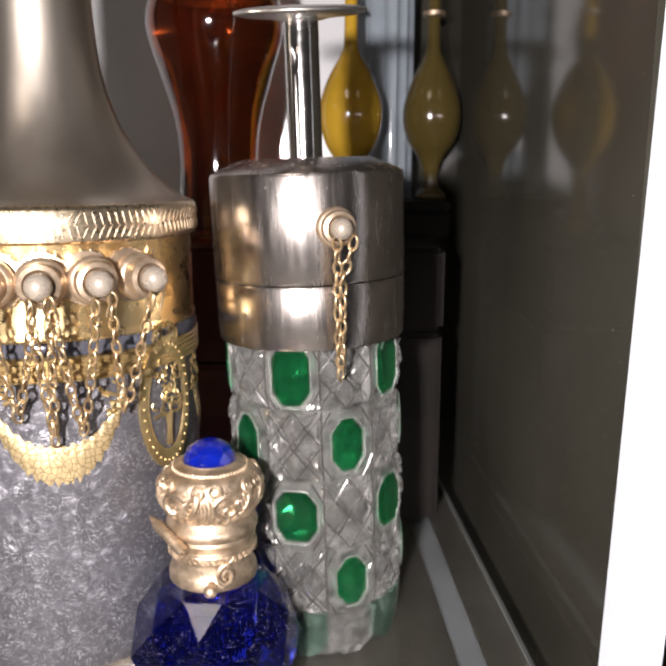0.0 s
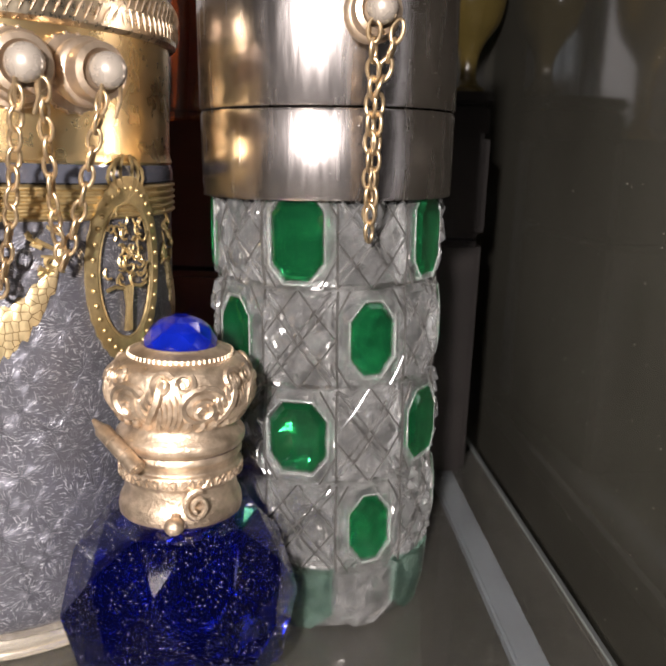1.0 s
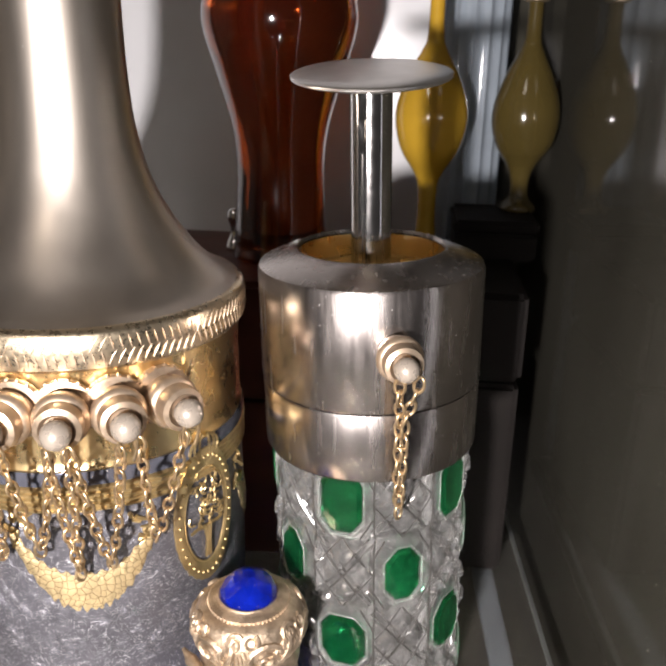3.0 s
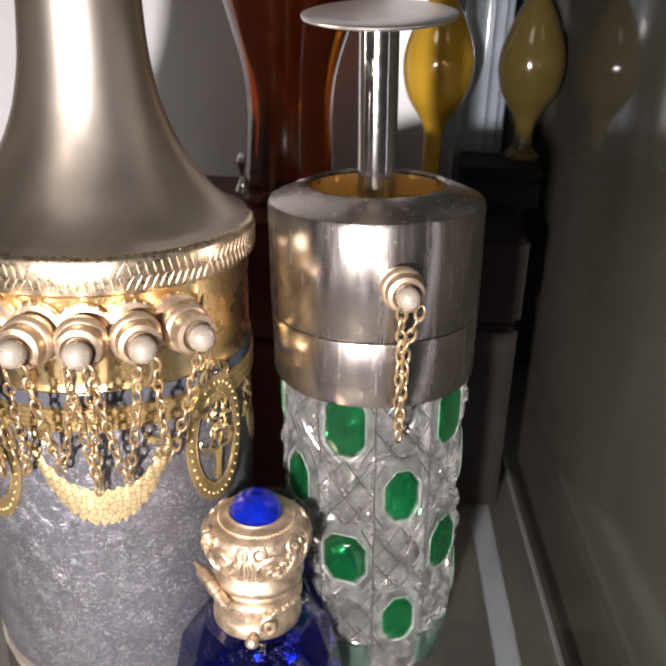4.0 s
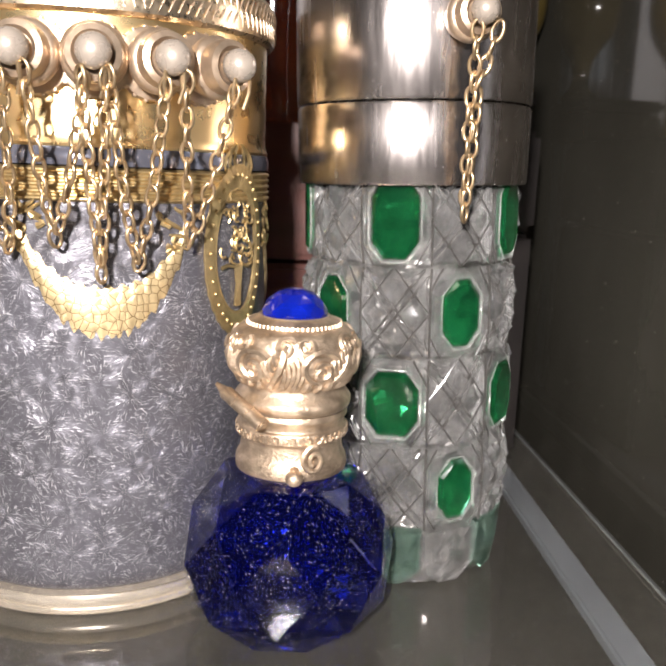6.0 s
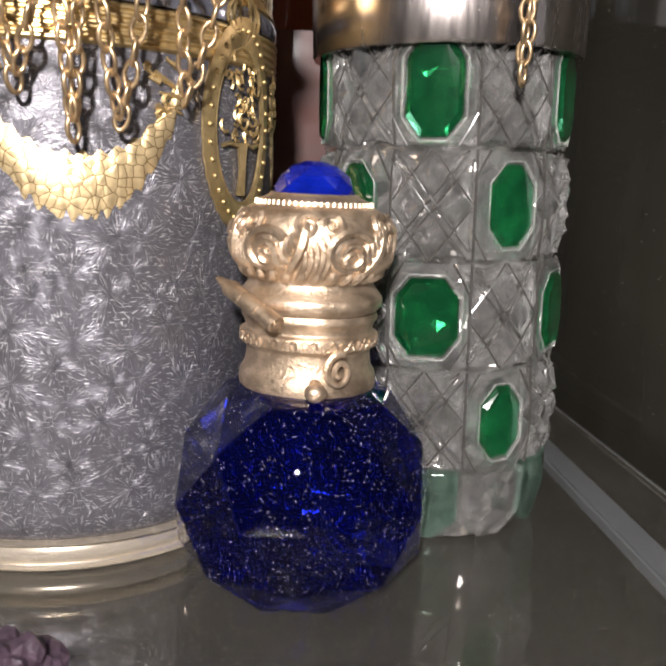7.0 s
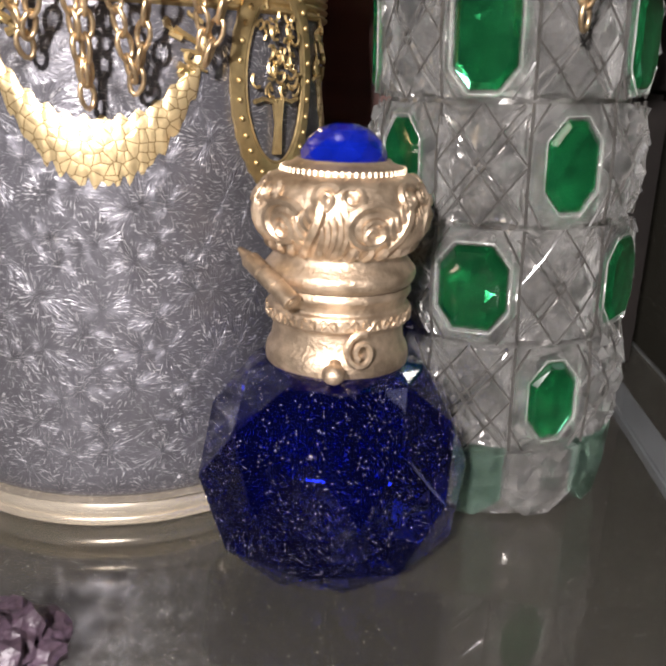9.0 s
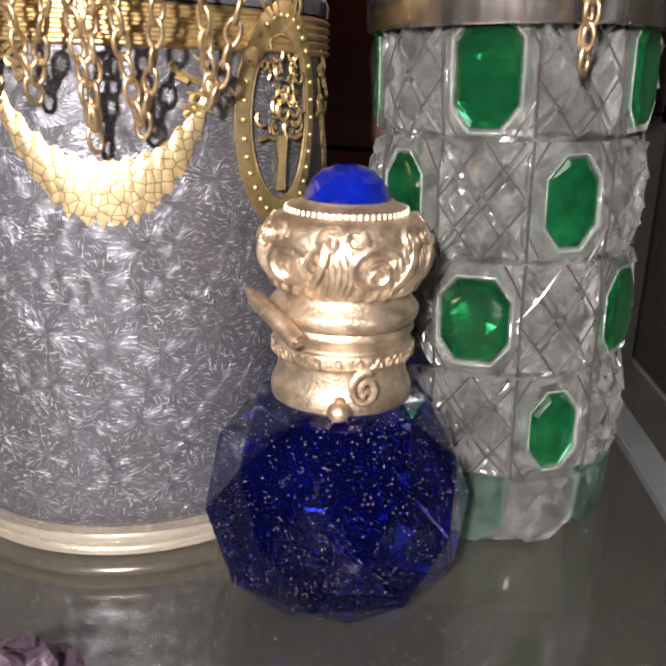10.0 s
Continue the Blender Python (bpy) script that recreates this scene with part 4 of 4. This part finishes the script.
relief = bmesh.new()
for k in range(6):
    az = 60 * k + 26
    # a large curled frond, its inner curl and the stem that runs on to the next
    scroll(relief, az, 0.0408, 0.0030, 1, 1.45, 0.00052)
    scroll(relief, az + 1, 0.0404, 0.0014, -1, 1.1, 0.00046)
    leaf(relief, az + 12, 0.0374, 16, 0.0082, 6, 0.00062)
    for j in range(6):
        leaf(relief, az + 17 + 3.2 * j, 0.0384 + 0.0009 * j, -7 + 1.4 * j, 0.0036 - 0.0003 * j, -4.5, 0.00046)
    for j in range(5):
        leaf(relief, az + 22 + 4.6 * j, 0.0374, 7 - 1.0 * j, 0.0040 + 0.0005 * j, 3.5, 0.00044)
    scroll(relief, az + 30, 0.0441, 0.0015, 1, 1.4, 0.00040)
    scroll(relief, az + 47, 0.0443, 0.0013, -1, 1.4, 0.00038)
for k in range(30):
    leaf(relief, 12 * k, 0.0371, 5, 0.0017, 2, 0.00058)
part("scroll_relief", relief, M_OLDGOLD, lid, "curling leaf scrolls in relief")["kind"] = "stuff"
chased = bmesh.new()
for k in range(22):
    az = 360 * k / 22
    pts = [cyl(az + 6 * math.cos(t), 0.0292 + 0.0006 * math.sin(2 * t), 0.0081) for t in [q * 2 * math.pi / 14 for q in range(14)]]
    tube(pts, 0.0002, 5, chased, loop=True)
part("chased_band", chased, M_OLDGOLD, scent)["kind"] = "stuff"
seat = bmesh.new()
lathe(smooth_profile([(0.0066, 0.0462), (0.0067, 0.0468), (0.0058, 0.0472), (0.0053, 0.0475), (0.0050, 0.0478), (0.0045, 0.0474)], 3), 64, seat)
for k in range(60):
    a = 6 * k
    tube([cyl(a, 0.0463, 0.0068), cyl(a, 0.0469, 0.0067)], 0.00018, 4, seat)
part("stone_setting", seat, M_OLDGOLD, lid, "milled gilt setting")
gem = bmesh.new()
gs = [(0.0048, 0.0474, 0), (0.0047, 0.0485, 0.5), (0.0040, 0.0500, 0), (0.0027, 0.0512, 0.5), (0.0012, 0.0518, 0)]
gr = [[gem.verts.new(cyl(360 * (k + o) / 10 + 11, z, r)) for k in range(10)] for r, z, o in gs]
for (a, (_, _, oa)), b in zip(zip(gr, gs), gr[1:]):
    for k in range(10):
        j = (k + 1) % 10
        if oa == 0:
            gem.faces.new((a[k], a[j], b[k])), gem.faces.new((a[j], b[j], b[k]))
        else:
            gem.faces.new((a[k], b[j], b[k])), gem.faces.new((a[k], a[j], b[j]))
gem.faces.new(gr[-1]), gem.faces.new(gr[0][::-1])
part("blue_stone", gem, M_BLUEGEM, lid, "bright blue rose-cut stone", smooth=False)
ends = Vector((-0.0092, -0.0046, 0.0358)), Vector((-0.0036, -0.0093, 0.0322))
along = (ends[1] - ends[0]).normalized().to_track_quat("Z", "Y").to_matrix().to_4x4()
long = (ends[1] - ends[0]).length
hg = part("hinge", lathe([(0.0, -0.0022), (0.0003, -0.0021), (0.0007, -0.0006), (0.0010, 0.0), (0.0011, 0.0002), (0.0011, long * 0.31), (0.0009, long * 0.33), (0.0011, long * 0.35), (0.0011, long * 0.64), (0.0009, long * 0.66), (0.0011, long * 0.68), (0.0011, long - 0.0001), (0.0010, long), (0.0, long)], 20), M_OLDGOLD, scent, "gilt three-knuckle hinge barrel")
hg.data.transform(Matrix.Translation(ends[0]) @ along)
part("hinge_pin", lathe([(0.0, 0.0), (0.00055, 0.0), (0.00055, 0.00025), (0.0, 0.00035)], 16), M_OLDGOLD, hg).data.transform(Matrix.Translation(ends[1]) @ along)
clasp = bmesh.new()
pts = []
for k in range(22):
    t = k / 21
    a = 1.5 * 2 * math.pi * t + 1.2
    rr = 0.0019 * (1 - 0.72 * t)
    pts.append(cyl(24 + math.degrees(rr * math.cos(a) / 0.0085) * 0.9, 0.0262 + 1.25 * rr * math.sin(a), 0.0083 + 0.0006 * t))
tube(pts, 0.00042, 7, clasp, taper=lambda t: 1.15 - 0.4 * t)
part("clasp", clasp, M_OLDGOLD, scent, "curled gilt clasp")
bead = ball((0.0009, -0.0096, 0.0240), 0.00125, None, 16, 10)
tube([(0.0008, -0.0078, 0.0246), (0.0009, -0.0092, 0.0241)], 0.0007, 8, bead)
part("clasp_bead", bead, M_OLDGOLD, scent, "round gilt thumb bead")

# the gilt top sits on the shoulder of the glass, slightly flatter than it was turned
for piece in scent.children:
    if not piece.name.startswith(("glass_body", "fleck")):
        piece.matrix_local = Matrix.Translation((0, 0, 0.0046)) @ Matrix.Diagonal((1, 1, 0.895, 1))

# ---------------- things behind ----------------
chest = thing("wooden_box", 0.002, 0.240, 0.0, "dark red-brown polished wooden box with a lid seam", "box")
part("body", box(-0.080, -0.0165, -0.027, 0.027, 0.0, 0.0455, 0.0012), M_WOOD, chest)
part("lid", box(-0.0803, -0.0162, -0.0273, 0.0273, 0.0466, 0.078, 0.0014), M_WOOD, chest, "dark glossy lid")
for x in (-0.0490, -0.0265):
    stud = lathe(smooth_profile([(0.0, 0.078), (0.0024, 0.078), (0.0022, 0.0800), (0.0013, 0.0820), (0.0012, 0.0845), (0.0019, 0.0865), (0.0020, 0.0882), (0.0012, 0.0897), (0.0, 0.0900)], 3), 24, at=(x, 0.004, 0.0))
    part("stud", stud, M_CHROME, chest, "small bright steel stud on the lid")
part("latch", box(-0.0225, -0.0195, -0.0290, -0.0272, 0.074, 0.079, 0.0005), M_CHROME, chest, "small steel latch")

case = thing("dark_case", 0.0070, 0.240, 0.0, "nearly black lacquered case beside the wooden box", "box")
part("body", box(-0.0225, 0.0230, -0.027, 0.027, 0.0, 0.0545, 0.0012), M_BLACK, case)
part("lid", box(-0.0227, 0.0233, -0.0273, 0.0273, 0.0552, 0.078, 0.0014), M_BLACK, case, "flat black lid")

amber = thing("amber_bottle", -0.0335, 0.2400, 0.078, "tall waisted amber brown glass bottle standing on the box", "bottle", "bottles on the shelf")
part("glass_body", lathe(smooth_profile([(0.0, 0.0), (0.0118, 0.0), (0.0124, 0.004), (0.0119, 0.014), (0.0114, 0.024), (0.0126, 0.035), (0.0160, 0.047), (0.0190, 0.057), (0.0193, 0.063), (0.0178, 0.069), (0.0160, 0.076), (0.0160, 0.1), (0.0, 0.1)], 5), 72), M_AMBER, amber)
part("shoulder_band", lathe([(0.0181, 0.0655), (0.0186, 0.067), (0.0178, 0.0695), (0.0168, 0.0700)], 72, closed=True), M_PALEGOLD, amber, "tarnished metal band on the shoulder")

drop = thing("drop_bottle", 0.0055, 0.252, 0.078, "yellow glass drop-shaped bottle with a slender neck", "bottle", "bottles on the shelf")
part("glass_body", lathe(smooth_profile([(0.0, 0.0), (0.0045, 0.0), (0.0050, 0.002), (0.0028, 0.006), (0.0027, 0.018), (0.0040, 0.022), (0.0078, 0.028), (0.0096, 0.035), (0.0092, 0.041), (0.0066, 0.048), (0.0032, 0.054), (0.0021, 0.058), (0.0019, 0.070), (0.0018, 0.090), (0.0, 0.0905)], 5), 64), M_YELLOW, drop)
part("collar", lathe([(0.0022, 0.066), (0.0034, 0.0664), (0.0034, 0.0676), (0.0022, 0.068)], 32, closed=True), M_PALEGOLD, drop)

# black block built where the atomiser's cap throws its shadow
black = thing("shadow_block", 0.0245, 0.2555, 0.078, "added black block that stands in for the atomiser's shadow", "box")
part("body", box(-0.0110, 0.0110, -0.0120, 0.0120, 0.0, 0.0074, 0.0008), M_BLACK, black)
part("lid", box(-0.0114, 0.0114, -0.0124, 0.0124, 0.0078, 0.0110, 0.0010), M_BLACK, black, "flat black lid")

# solid copy in place of the yellow bottle's reflection in the side glass
olive = thing("drop_bottle", 0.0312, 0.2590, 0.089, "dim copy of the yellow drop bottle, standing in for its reflection", "bottle", "bottles on the shelf")
part("glass_body", lathe(smooth_profile([(0.0, 0.0), (0.0044, 0.0), (0.0048, 0.0016), (0.0027, 0.0040), (0.0026, 0.0090), (0.0040, 0.0130), (0.0074, 0.0180), (0.0090, 0.0240), (0.0086, 0.0300), (0.0062, 0.0370), (0.0032, 0.0430), (0.0021, 0.0470), (0.0019, 0.059), (0.0018, 0.079), (0.0, 0.0795)], 5), 64), M_REFLECTION, olive)
part("collar", lathe([(0.0022, 0.055), (0.0034, 0.0554), (0.0034, 0.0566), (0.0022, 0.057)], 32, closed=True), M_OLDGOLD, olive)

ribbed = thing("ribbed_bottle", 0.0165, 0.2805, 0.0, "tall pale bluish ribbed clear glass bottle", "bottle", "bottles on the shelf")
bm = bmesh.new()
rings = []
for r, z in ((0.0098, 0.0), (0.0104, 0.004), (0.0104, 0.15), (0.0098, 0.172), (0.0060, 0.185), (0.0058, 0.200)):
    rings.append([bm.verts.new(cyl(360 * k / 64, z, r * (1 + 0.06 * math.cos(radians(360 * k / 64 * 16))))) for k in range(64)])
for a, b in zip(rings, rings[1:]):
    for k in range(64):
        bm.faces.new((a[k], a[(k + 1) % 64], b[(k + 1) % 64], b[k]))
bm.faces.new(rings[0][::-1]), bm.faces.new(rings[-1])
part("glass_body", bm, M_PALEGLASS, ribbed, sharp=60)
part("neck_ring", lathe([(0.0056, 0.186), (0.0078, 0.1865), (0.0078, 0.1890), (0.0056, 0.1895)], 40, closed=True), M_PALEGLASS, ribbed)
part("stopper", ball((0, 0, 0.2075), 0.0085, None, 16, 10), M_PALEGLASS, ribbed)

# rough crystal near the front
bm = bmesh.new()
bmesh.ops.create_icosphere(bm, subdivisions=4, radius=0.0052)
for v in bm.verts:
    v.co *= 1 + 0.28 * noise.noise(v.co * 420) + 0.14 * noise.noise(v.co * 1200) + 0.10 * noise.noise(v.co * 3500)
    v.co.z = max(-0.0038, v.co.z * 0.85)
rock = part("crystal", bm, M_STONE, None, smooth=False)
rock.matrix_world = pose(-0.0488, 0.1078, 0.0038)
tagged(rock, "rough dark purple crystal lying on the shelf", "crystal")
